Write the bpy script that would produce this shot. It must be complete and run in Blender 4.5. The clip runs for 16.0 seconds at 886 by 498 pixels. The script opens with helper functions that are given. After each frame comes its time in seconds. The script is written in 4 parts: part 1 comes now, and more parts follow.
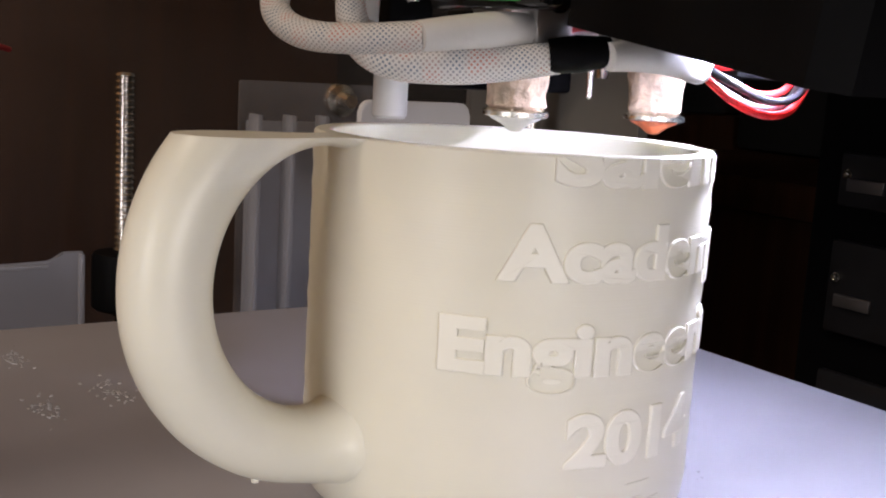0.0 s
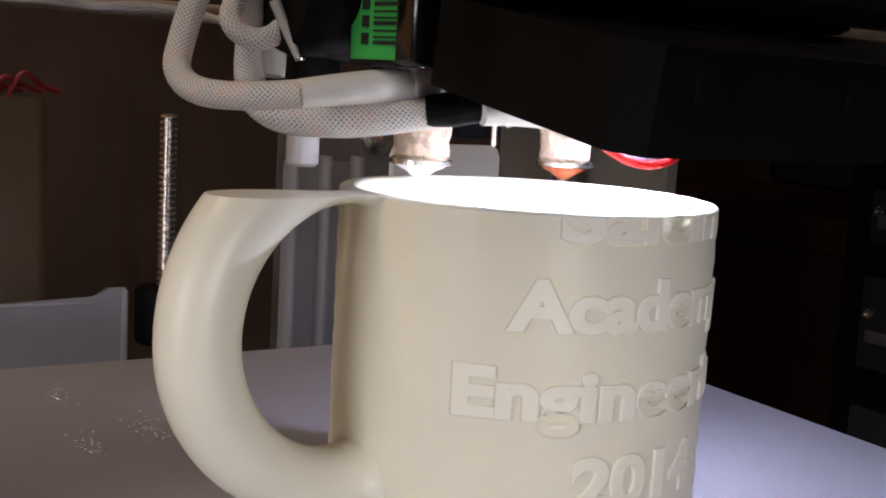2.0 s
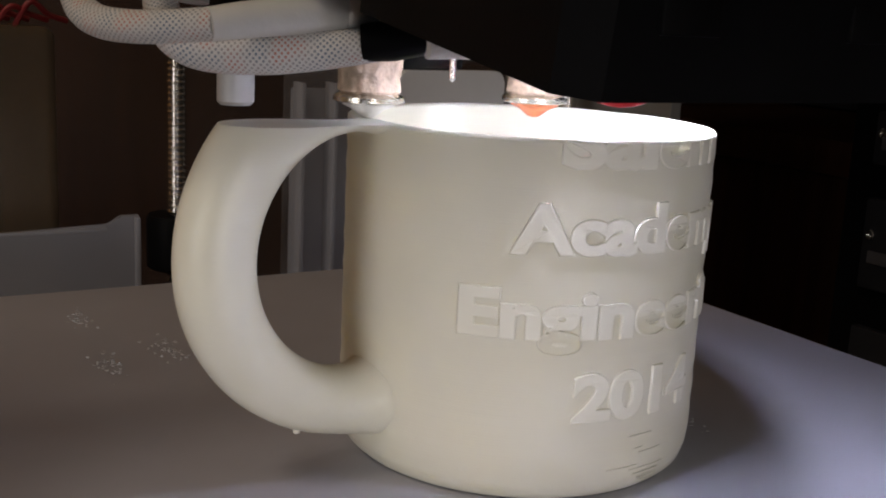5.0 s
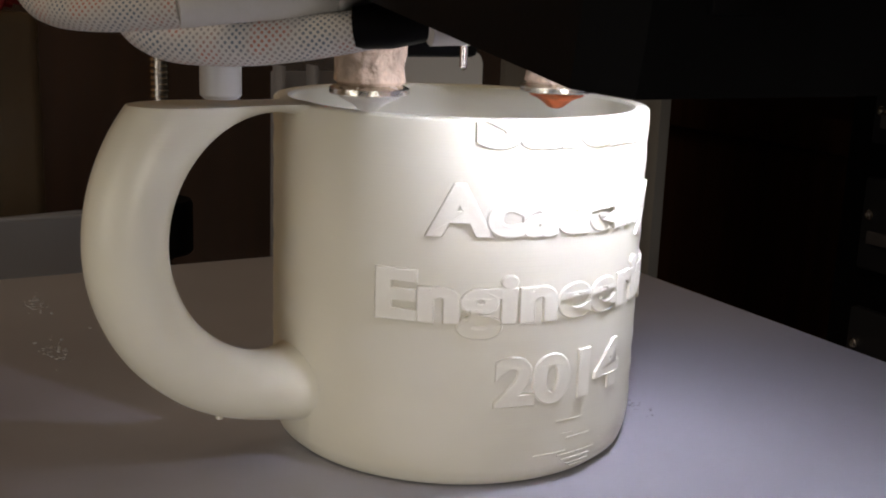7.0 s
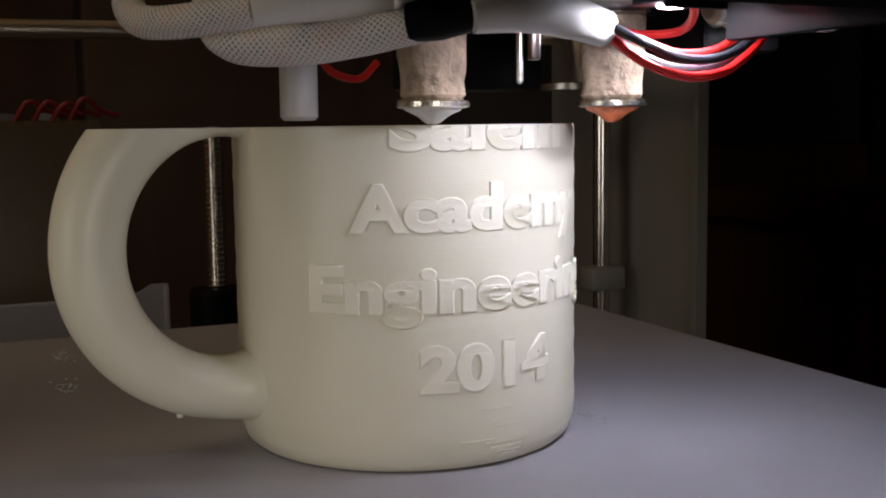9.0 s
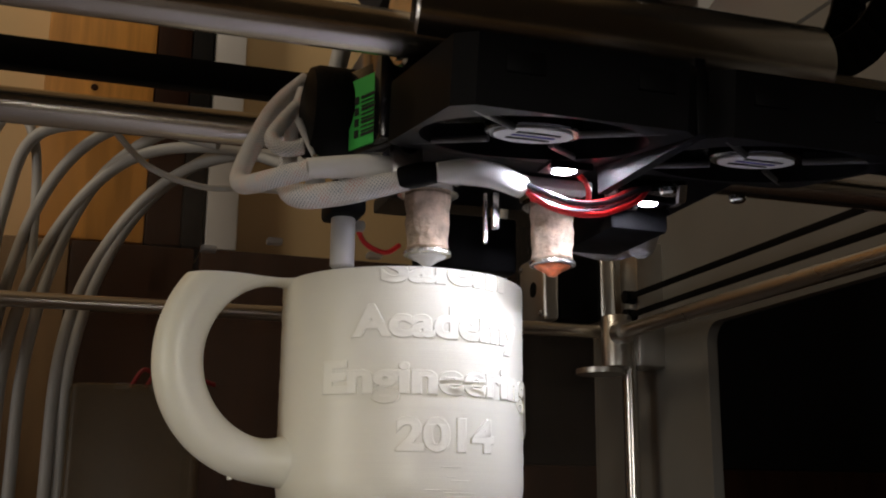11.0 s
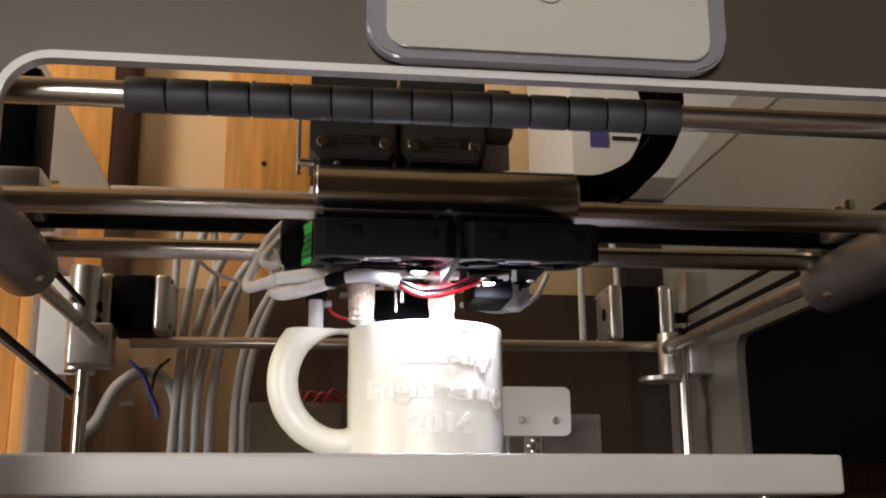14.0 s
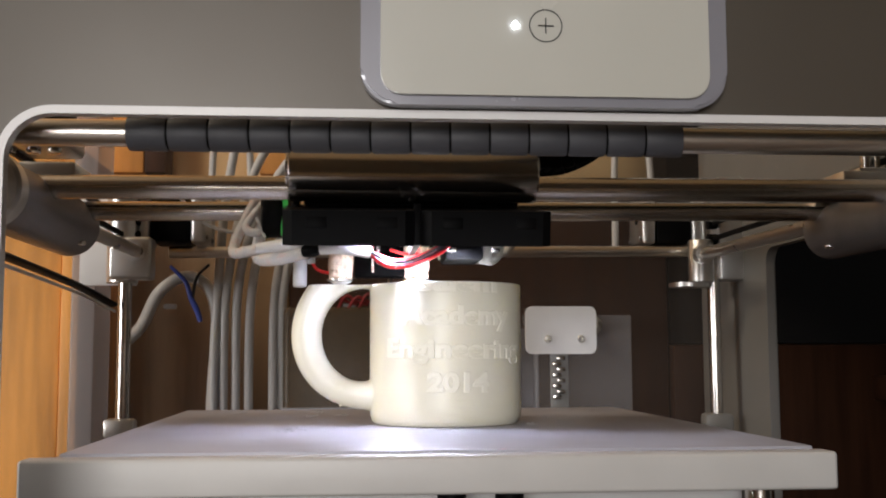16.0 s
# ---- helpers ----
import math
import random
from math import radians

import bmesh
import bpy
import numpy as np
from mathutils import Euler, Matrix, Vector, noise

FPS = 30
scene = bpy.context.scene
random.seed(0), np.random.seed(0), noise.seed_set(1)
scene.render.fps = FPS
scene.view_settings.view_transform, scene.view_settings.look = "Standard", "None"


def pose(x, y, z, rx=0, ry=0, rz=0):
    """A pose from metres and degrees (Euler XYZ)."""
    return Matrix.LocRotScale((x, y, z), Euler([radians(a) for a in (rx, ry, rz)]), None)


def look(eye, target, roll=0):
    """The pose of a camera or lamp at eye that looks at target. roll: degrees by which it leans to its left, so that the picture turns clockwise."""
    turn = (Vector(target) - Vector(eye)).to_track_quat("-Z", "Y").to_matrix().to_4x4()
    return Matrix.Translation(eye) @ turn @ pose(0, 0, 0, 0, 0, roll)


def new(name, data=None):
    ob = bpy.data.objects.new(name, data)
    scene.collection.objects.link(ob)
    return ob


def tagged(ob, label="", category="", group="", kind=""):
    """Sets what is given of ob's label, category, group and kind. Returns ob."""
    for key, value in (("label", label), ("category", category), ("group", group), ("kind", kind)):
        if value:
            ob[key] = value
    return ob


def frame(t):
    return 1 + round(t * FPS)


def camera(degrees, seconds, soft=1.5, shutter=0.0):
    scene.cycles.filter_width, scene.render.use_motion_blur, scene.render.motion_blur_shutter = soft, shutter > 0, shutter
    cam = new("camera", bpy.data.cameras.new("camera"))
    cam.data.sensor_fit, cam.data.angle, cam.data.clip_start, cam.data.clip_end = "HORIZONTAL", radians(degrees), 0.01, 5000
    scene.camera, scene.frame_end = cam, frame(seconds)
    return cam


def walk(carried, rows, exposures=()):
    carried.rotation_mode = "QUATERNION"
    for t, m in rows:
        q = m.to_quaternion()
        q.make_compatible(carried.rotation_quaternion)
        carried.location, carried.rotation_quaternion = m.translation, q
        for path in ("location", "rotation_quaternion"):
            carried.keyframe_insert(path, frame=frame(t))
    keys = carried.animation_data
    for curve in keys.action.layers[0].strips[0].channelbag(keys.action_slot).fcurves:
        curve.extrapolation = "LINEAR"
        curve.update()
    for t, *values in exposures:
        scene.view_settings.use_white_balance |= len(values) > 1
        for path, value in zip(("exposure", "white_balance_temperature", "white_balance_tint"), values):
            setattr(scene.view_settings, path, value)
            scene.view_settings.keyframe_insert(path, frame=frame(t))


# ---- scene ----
cam = camera(43.92, 16.0, 2.0)
walk(cam, [
    (0.0, look((-0.1412, -0.1909, 0.0916), (0.0208, 0.0567, 0.0421), 3.44)),
    (0.5, look((-0.1413, -0.1906, 0.0930), (0.0195, 0.0581, 0.0453), 3.57)),
    (1.0, look((-0.1429, -0.1935, 0.0949), (0.0158, 0.0569, 0.0490), 3.63)),
    (1.5, look((-0.1439, -0.1988, 0.0969), (0.0114, 0.0541, 0.0528), 3.51)),
    (2.0, look((-0.1438, -0.2045, 0.0990), (0.0087, 0.0503, 0.0562), 3.32)),
    (2.5, look((-0.1451, -0.2072, 0.1013), (0.0055, 0.0490, 0.0606), 2.95)),
    (3.0, look((-0.1466, -0.2102, 0.1021), (0.0017, 0.0474, 0.0613), 3.07)),
    (3.5, look((-0.1483, -0.2117, 0.1025), (-0.0004, 0.0452, 0.0565), 2.79)),
    (4.0, look((-0.1485, -0.2124, 0.1019), (-0.0007, 0.0431, 0.0481), 2.73)),
    (6.5, look((-0.1377, -0.2102, 0.0998), (0.0141, 0.0396, 0.0323), 2.77)),
    (7.0, look((-0.1263, -0.2185, 0.1000), (0.0171, 0.0365, 0.0323), 2.12)),
    (7.5, look((-0.1232, -0.2265, 0.0934), (0.8440, 1.4790, -0.2790), 1.40)),
    (8.0, look((-0.1176, -0.2385, 0.0894), (0.8100, 1.5010, -0.2200), 1.50)),
    (8.5, look((-0.1060, -0.2508, 0.0860), (0.0207, 0.0183, 0.0471), 0.11)),
    (9.0, look((-0.1013, -0.2587, 0.0767), (0.0168, 0.0150, 0.0435), -0.75)),
    (9.5, look((-0.1040, -0.2677, 0.0522), (0.0105, 0.0093, 0.0646), -1.45)),
    (12.0, look((-0.1065, -0.4582, -0.0251), (-0.0359, -0.1786, 0.0574), 1.40)),
    (12.5, look((-0.0941, -0.4998, -0.0372), (-0.0339, -0.2205, 0.0542), 0.63)),
    (13.0, look((-0.0850, -0.5627, -0.0381), (-0.0319, -0.2814, 0.0514), -0.49)),
    (13.5, look((-0.0774, -0.5875, -0.0349), (-0.0311, -0.3025, 0.0467), -0.68)),
    (14.0, look((-0.0704, -0.5999, -0.0279), (-0.0316, -0.3117, 0.0458), -0.37)),
    (14.5, look((-0.0641, -0.6072, -0.0166), (-0.0319, -0.3161, 0.0484), -0.12)),
    (15.0, look((-0.0626, -0.6148, 0.0025), (-0.0330, -0.3209, 0.0548), -0.12)),
    (15.5, look((-0.0579, -0.6202, 0.0210), (-0.0303, -0.3241, 0.0609), -0.08)),
    (16.0, look((-0.0543, -0.6213, 0.0381), (-0.0288, -0.3237, 0.0669), -0.21)),
], [(0.0, 0.33, 5980, 18), (2.0, 0.15, 5850, 18), (3.5, -0.12, 5800, 18), (4.2, -0.3, 5850, 17), (6.4, -0.5, 6450, 12), (8.0, -1.1, 6600, 12), (9.7, -1.2, 6700, 11), (11.8, -0.2, 6400, 11), (12.5, 0.15, 6350, 12), (13.3, 0.6, 6250, 13), (14.5, 0.72, 6100, 13), (16.0, 0.75, 6000, 13)])

# ---- world, lights ----
world = bpy.data.worlds.new("world")
scene.world = world
world.use_nodes = True
world.node_tree.nodes["Background"].inputs[0].default_value = (1.0, 0.80, 0.58, 1)
world.node_tree.nodes["Background"].inputs[1].default_value = 0.010


def area_lamp(name, eye, target, size, power, colour):
    data = bpy.data.lights.new(name, "AREA")
    data.shape, data.size, data.energy, data.color = "DISK", size, power, colour
    ob = new(name, data)
    ob.matrix_world = look(eye, target)
    return ob


# added warm fills for unseen room light; the white work light is the glowing lens on the carriage
area_lamp("room_fill_front", (-0.32, -1.75, 0.22), (0.0, -0.2, 0.10), 0.6, 10.8, (1.0, 0.94, 0.84))
area_lamp("room_fill_side", (-1.35, -0.45, 0.16), (0.0, 0.0, 0.05), 0.5, 5.5, (1.0, 0.94, 0.84))
area_lamp("room_fill_rear", (-0.95, -0.05, 1.25), (0.0, 0.6, 0.25), 0.5, 6.0, (1.0, 0.82, 0.58))


# ---- materials ----
def mat(name, colour, rough=0.5, metal=0.0, vary=0.15, scale=60.0, bump=0.1, fine=900.0, streak=None, spec=0.5,
        trans=0.0, alpha=1.0, sub=0.0, emit=0.0, dist=0.0004, rvar=0.08):
    m = bpy.data.materials.new(name)
    m.use_nodes = True
    nt = m.node_tree
    b = nt.nodes["Principled BSDF"]
    b.inputs["Roughness"].default_value, b.inputs["Metallic"].default_value = rough, metal
    b.inputs["Specular IOR Level"].default_value = spec
    b.inputs["Transmission Weight"].default_value, b.inputs["Alpha"].default_value = trans, alpha
    if sub:
        b.inputs["Subsurface Weight"].default_value = sub
        b.inputs["Subsurface Radius"].default_value = (0.0028, 0.0027, 0.0023)
        b.inputs["Subsurface Scale"].default_value = 1.0
    if emit:
        b.inputs["Emission Color"].default_value = (*colour, 1)
        b.inputs["Emission Strength"].default_value = emit
    co = nt.nodes.new("ShaderNodeTexCoord")
    mp = nt.nodes.new("ShaderNodeMapping")
    if streak:
        mp.inputs["Scale"].default_value = streak
    nt.links.new(co.outputs["Object"], mp.inputs["Vector"])
    big = nt.nodes.new("ShaderNodeTexNoise")
    big.inputs["Scale"].default_value, big.inputs["Detail"].default_value = scale, 6
    nt.links.new(mp.outputs[0], big.inputs["Vector"])
    ramp = nt.nodes.new("ShaderNodeValToRGB")
    lo, hi = [max(0, c * (1 - vary)) for c in colour], [min(1, c * (1 + vary)) for c in colour]
    ramp.color_ramp.elements[0].position, ramp.color_ramp.elements[1].position = 0.3, 0.7
    ramp.color_ramp.elements[0].color, ramp.color_ramp.elements[1].color = (*lo, 1), (*hi, 1)
    nt.links.new(big.outputs["Fac"], ramp.inputs["Fac"])
    nt.links.new(ramp.outputs["Color"], b.inputs["Base Color"])
    small = nt.nodes.new("ShaderNodeTexNoise")
    small.inputs["Scale"].default_value, small.inputs["Detail"].default_value = fine, 4
    nt.links.new(mp.outputs[0], small.inputs["Vector"])
    rr = nt.nodes.new("ShaderNodeMapRange")
    rr.inputs["To Min"].default_value, rr.inputs["To Max"].default_value = max(0.02, rough - rvar), min(1, rough + rvar)
    nt.links.new(big.outputs["Fac"], rr.inputs["Value"])
    nt.links.new(rr.outputs[0], b.inputs["Roughness"])
    if bump:
        bp = nt.nodes.new("ShaderNodeBump")
        bp.inputs["Strength"].default_value, bp.inputs["Distance"].default_value = bump, dist
        nt.links.new(small.outputs["Fac"], bp.inputs["Height"])
        nt.links.new(bp.outputs[0], b.inputs["Normal"])
    return m


def print_plastic():
    """Natural printed plastic with fine horizontal layer lines and uneven bands."""
    m = mat("printed_plastic", (0.80, 0.78, 0.66), 0.36, 0.0, 0.03, 40, 0.0, sub=0.3)
    nt = m.node_tree
    b = nt.nodes["Principled BSDF"]
    co = nt.nodes.new("ShaderNodeTexCoord")
    wave = nt.nodes.new("ShaderNodeTexWave")
    wave.wave_type, wave.bands_direction = "BANDS", "Z"
    wave.inputs["Scale"].default_value = 520
    wave.inputs["Distortion"].default_value = 0.6
    wave.inputs["Detail Scale"].default_value = 0.4
    nt.links.new(co.outputs["Object"], wave.inputs["Vector"])
    mp = nt.nodes.new("ShaderNodeMapping")
    mp.inputs["Scale"].default_value = (14, 14, 900)
    nt.links.new(co.outputs["Object"], mp.inputs["Vector"])
    band = nt.nodes.new("ShaderNodeTexNoise")
    band.inputs["Scale"].default_value, band.inputs["Detail"].default_value = 1.0, 3
    nt.links.new(mp.outputs[0], band.inputs["Vector"])
    add = nt.nodes.new("ShaderNodeMath")
    add.operation = "MULTIPLY_ADD"
    add.inputs[1].default_value = 2.2
    nt.links.new(band.outputs["Fac"], add.inputs[0])
    faint = nt.nodes.new("ShaderNodeMath")
    faint.operation = "MULTIPLY"
    faint.inputs[1].default_value = 0.35
    nt.links.new(wave.outputs["Fac"], faint.inputs[0])
    nt.links.new(faint.outputs[0], add.inputs[2])
    bp = nt.nodes.new("ShaderNodeBump")
    bp.inputs["Strength"].default_value, bp.inputs["Distance"].default_value = 0.14, 0.00010
    nt.links.new(add.outputs[0], bp.inputs["Height"])
    nt.links.new(bp.outputs[0], b.inputs["Normal"])
    return m


def braid_cloth():
    """Woven white sleeve with small dark and coloured gaps in a diamond net."""
    m = mat("braided_sleeve", (0.74, 0.72, 0.70), 0.75, 0.0, 0.05, 200, 0.0)
    nt = m.node_tree
    b = nt.nodes["Principled BSDF"]
    uv = nt.nodes.new("ShaderNodeUVMap")
    mp = nt.nodes.new("ShaderNodeMapping")
    mp.inputs["Rotation"].default_value = (0, 0, radians(45))
    nt.links.new(uv.outputs[0], mp.inputs["Vector"])
    vo = nt.nodes.new("ShaderNodeTexVoronoi")
    vo.inputs["Scale"].default_value, vo.inputs["Randomness"].default_value = 1250, 0.12
    nt.links.new(mp.outputs[0], vo.inputs["Vector"])
    gap = nt.nodes.new("ShaderNodeValToRGB")
    gap.color_ramp.elements[0].position, gap.color_ramp.elements[1].position = 0.22, 0.36
    nt.links.new(vo.outputs["Distance"], gap.inputs["Fac"])
    strand = nt.nodes.new("ShaderNodeTexNoise")
    strand.inputs["Scale"].default_value = 140
    nt.links.new(uv.outputs[0], strand.inputs["Vector"])
    cr = nt.nodes.new("ShaderNodeValToRGB")
    cr.color_ramp.elements[0].position, cr.color_ramp.elements[0].color = 0.38, (0.20, 0.26, 0.32, 1)
    cr.color_ramp.elements[1].position, cr.color_ramp.elements[1].color = 0.62, (0.60, 0.27, 0.21, 1)
    e = cr.color_ramp.elements.new(0.5)
    e.color = (0.45, 0.43, 0.41, 1)
    nt.links.new(strand.outputs["Fac"], cr.inputs["Fac"])
    mix = nt.nodes.new("ShaderNodeMix")
    mix.data_type = "RGBA"
    mix.inputs["B"].default_value = (0.76, 0.74, 0.72, 1)
    nt.links.new(gap.outputs["Color"], mix.inputs["Factor"])
    nt.links.new(cr.outputs["Color"], mix.inputs[6])
    mix.inputs[7].default_value = (0.76, 0.74, 0.72, 1)
    nt.links.new(mix.outputs[2], b.inputs["Base Color"])
    bp = nt.nodes.new("ShaderNodeBump")
    bp.inputs["Strength"].default_value, bp.inputs["Distance"].default_value = 0.6, 0.0004
    nt.links.new(gap.outputs["Color"], bp.inputs["Height"])
    nt.links.new(bp.outputs[0], b.inputs["Normal"])
    return m


M = dict(
    mug=print_plastic(),
    bed=mat("frosted_bed", (0.40, 0.40, 0.45), 0.40, 0, 0.06, 25, 0.05, 500, rvar=0.02),
    glue=mat("dried_glue", (0.45, 0.45, 0.47), 0.08, 0, 0.1, 300, 0.2, 900),
    # lettering: denser mug plastic, its paler colour holds the raking light on it
    litprint=mat("lit_printed_plastic", (0.89, 0.87, 0.75), 0.42, 0, 0.03, 60, 0.1, 900, sub=0.1),
    lip=mat("bed_tray_paint", (0.50, 0.49, 0.47), 0.45, 0, 0.05, 30, 0.06),
    steel=mat("polished_steel", (0.62, 0.60, 0.57), 0.22, 1.0, 0.06, 8, 0.05, 300, (0.05, 1, 1)),
    rod=mat("ground_steel_rod", (0.68, 0.64, 0.58), 0.28, 1.0, 0.10, 10, 0.05, 400, (0.04, 1, 1)),
    alu=mat("brushed_aluminium", (0.66, 0.66, 0.65), 0.36, 1.0, 0.08, 30, 0.15, 500),
    darkmetal=mat("dark_anodised_metal", (0.20, 0.19, 0.19), 0.42, 0.7, 0.12, 40, 0.15, 700),
    black=mat("black_moulded_plastic", (0.0045, 0.0045, 0.005), 0.5, 0, 0.2, 60, 0.06, 1200, spec=0.06),
    gloss=mat("black_gloss_plastic", (0.010, 0.010, 0.011), 0.16, 0, 0.2, 40, 0.05),
    grey=mat("dark_grey_casting", (0.085, 0.085, 0.085), 0.48, 0.2, 0.12, 80, 0.12, 1500),
    cover=mat("slate_spiral_wrap", (0.046, 0.047, 0.054), 0.55, 0, 0.12, 60, 0.1),
    rackplate=mat("dark_rack_plate", (0.016, 0.016, 0.018), 0.5, 0.0, 0.2, 60, 0.1),
    white=mat("white_plastic", (0.74, 0.74, 0.74), 0.42, 0, 0.03, 40, 0.06),
    tube=mat("milky_ptfe", (0.53, 0.525, 0.51), 0.38, 0, 0.03, 60, 0.03),
    sleeve=mat("white_shrink_sleeve", (0.80, 0.79, 0.76), 0.5, 0, 0.04, 120, 0.4, 300, dist=0.0006),
    braid=braid_cloth(),
    clay=mat("ceramic_wrap", (0.60, 0.46, 0.34), 0.85, 0, 0.30, 260, 1.0, 420, dist=0.0015),
    brass=mat("nickel_nozzle", (0.72, 0.71, 0.66), 0.25, 1.0, 0.15, 300, 0.3, 900),
    pla=mat("milky_residue", (0.78, 0.77, 0.72), 0.35, 0, 0.08, 300, 0.4, 800),
    orange=mat("orange_residue", (0.75, 0.20, 0.08), 0.4, 0, 0.35, 400, 0.5, 800),
    red=mat("red_wire", (0.62, 0.02, 0.02), 0.35, 0, 0.06, 90, 0.03),
    coil=mat("dull_red_coil", (0.22, 0.012, 0.012), 0.5, 0, 0.1, 90, 0.05),
    wire=mat("black_wire", (0.02, 0.02, 0.025), 0.3, 0, 0.1, 90, 0.03),
    blue=mat("blue_tie", (0.03, 0.06, 0.36), 0.5, 0, 0.1, 90, 0.05),
    green=mat("green_label", (0.06, 0.55, 0.10), 0.5, 0, 0.06, 90, 0.03),
    paper=mat("paper_label", (0.72, 0.72, 0.72), 0.6, 0, 0.06, 90, 0.03),
    ink=mat("black_ink", (0.015, 0.015, 0.015), 0.6, 0, 0.1, 90, 0),
    shell=mat("silver_painted_shell", (0.064, 0.054, 0.041), 0.42, 0.25, 0.03, 12, 0.12, 2500),
    edge=mat("pale_edge", (0.55, 0.54, 0.53), 0.35, 0, 0.03, 30, 0.03),
    bezel=mat("clear_grey_bezel", (0.21, 0.21, 0.235), 0.25, 0.1, 0.04, 30, 0.03),
    screen=mat("ivory_screen", (0.42, 0.415, 0.37), 0.25, 0, 0.02, 20, 0.02),
    led=mat("white_led", (0.9, 0.95, 1.0), 0.4, emit=12.0),
    lens=mat("work_light_lens", (0.84, 0.85, 1.0), 0.4, vary=0.0, bump=0, emit=1500.0),
    tanpaint=mat("pinkish_grey_paint", (0.36, 0.30, 0.25), 0.5, 0, 0.06, 20, 0.1),
    tan=mat("tan_stained_board", (0.33, 0.22, 0.125), 0.55, 0, 0.25, 10, 0.2, 60, (5, 5, 0.5), spec=0.2),
    inner=mat("grey_inner_panel", (0.185, 0.18, 0.168), 0.5, 0, 0.06, 20, 0.1),
    frost=mat("frosted_acrylic", (0.42, 0.42, 0.45), 0.35, 0, 0.06, 20, 0.05, alpha=0.45),
    smoke=mat("smoky_sheet", (0.34, 0.33, 0.34), 0.4, 0, 0.06, 20, 0.05, alpha=0.3),
    clear=mat("clear_acrylic", (0.45, 0.38, 0.33), 0.2, 0, 0.05, 8, 0.03, alpha=0.05, spec=0.1),
    cream=mat("cream_wall_paint", (0.70, 0.51, 0.27), 0.7, 0, 0.06, 6, 0.15, 300),
    wood=mat("orange_pine", (0.70, 0.325, 0.065), 0.5, 0, 0.25, 14, 0.2, 60, (6, 6, 0.5)),
    brown=mat("brown_stained_wood", (0.040, 0.017, 0.009), 0.5, 0, 0.3, 12, 0.2, 60, (6, 6, 0.5), spec=0.15),
    dark=mat("matt_near_black", (0.006, 0.006, 0.007), 0.9, 0, 0.2, 20, 0.3, 300),
    floor=mat("dark_bench_top", (0.07, 0.045, 0.03), 0.5, 0, 0.2, 12, 0.2, 90),
    card=mat("white_card", (0.78, 0.77, 0.74), 0.6, 0, 0.03, 30, 0.05),
    beige=mat("beige_translucent", (0.13, 0.095, 0.055), 0.4, 0, 0.1, 30, 0.05, alpha=0.5),
    pink=mat("red_print", (0.62, 0.05, 0.07), 0.6, 0, 0.05, 30, 0),
    violet=mat("violet_print", (0.10, 0.09, 0.32), 0.6, 0, 0.05, 30, 0),
)


# ---- mesh helpers ----
def put(name, bm, material, smooth=True, parent=None):
    me = bpy.data.meshes.new(name)
    bmesh.ops.recalc_face_normals(bm, faces=bm.faces[:])
    for fc in bm.faces:
        fc.smooth = smooth
    bm.to_mesh(me)
    bm.free()
    if smooth:
        me.set_sharp_from_angle(angle=radians(35))
    me.materials.append(M[material])
    ob = new(name, me)
    if parent:
        ob.parent = parent
    return ob


def part(name, bm, material, parent, label=""):
    return tagged(put(name, bm, material, True, parent), label)


def thing(name, label, category, group="", kind="", at=(0, 0, 0)):
    ob = new(name)
    ob.location = at
    return tagged(ob, label, category, group, kind)


def boxm(a, b, bevel=0.0008, segments=2):
    bm = bmesh.new()
    bmesh.ops.create_cube(bm, size=1)
    for v in bm.verts:
        v.co = [a[i] + (b[i] - a[i]) * (v.co[i] + 0.5) for i in range(3)]
    if bevel:
        bmesh.ops.bevel(bm, geom=bm.edges[:], offset=bevel, segments=segments, affect="EDGES", profile=0.5)
    return bm


def lathe(profile, origin=(0, 0, 0), axis="Z", segments=48, wobble=0.0):
    """Turns a profile of (radius, height) rows about an axis; ends are closed."""
    bm = bmesh.new()
    rings = []
    for r, h in profile:
        ring = []
        for k in range(segments):
            a = 2 * math.pi * k / segments
            rr = r
            if wobble:
                rr += wobble * noise.noise(Vector((math.cos(a) * 2.2 + origin[0] * 300, math.sin(a) * 2.2, h * 420)))
            ring.append(bm.verts.new((rr * math.cos(a), rr * math.sin(a), h)))
        rings.append(ring)
    for p, q in zip(rings, rings[1:]):
        for k in range(segments):
            bm.faces.new((p[k], p[(k + 1) % segments], q[(k + 1) % segments], q[k]))
    bm.faces.new(rings[0][::-1])
    bm.faces.new(rings[-1])
    turn = {"Z": Matrix(), "X": pose(0, 0, 0, 0, 90, 0), "Y": pose(0, 0, 0, -90, 0, 0)}[axis]
    bm.transform(Matrix.Translation(origin) @ turn)
    return bm


def rodm(a, b, r, bevel=0.0006, segments=32):
    a, b = Vector(a), Vector(b)
    n = (b - a).length
    bm = lathe([(r - bevel, 0), (r, bevel), (r, n - bevel), (r - bevel, n)], segments=segments)
    bm.transform(Matrix.Translation(a) @ (b - a).to_track_quat("Z", "Y").to_matrix().to_4x4())
    return bm


def path_points(points, steps=8):
    """A smooth line through the points."""
    p = [Vector(q) for q in points]
    p = [p[0] * 2 - p[1]] + p + [p[-1] * 2 - p[-2]]
    out = []
    for i in range(1, len(p) - 2):
        for k in range(steps):
            t = k / steps
            a, b, c, d = p[i - 1], p[i], p[i + 1], p[i + 2]
            out.append(0.5 * (2 * b + (c - a) * t + (2 * a - 5 * b + 4 * c - d) * t * t + (3 * b - a - 3 * c + d) * t ** 3))
    return out + [p[-2]]


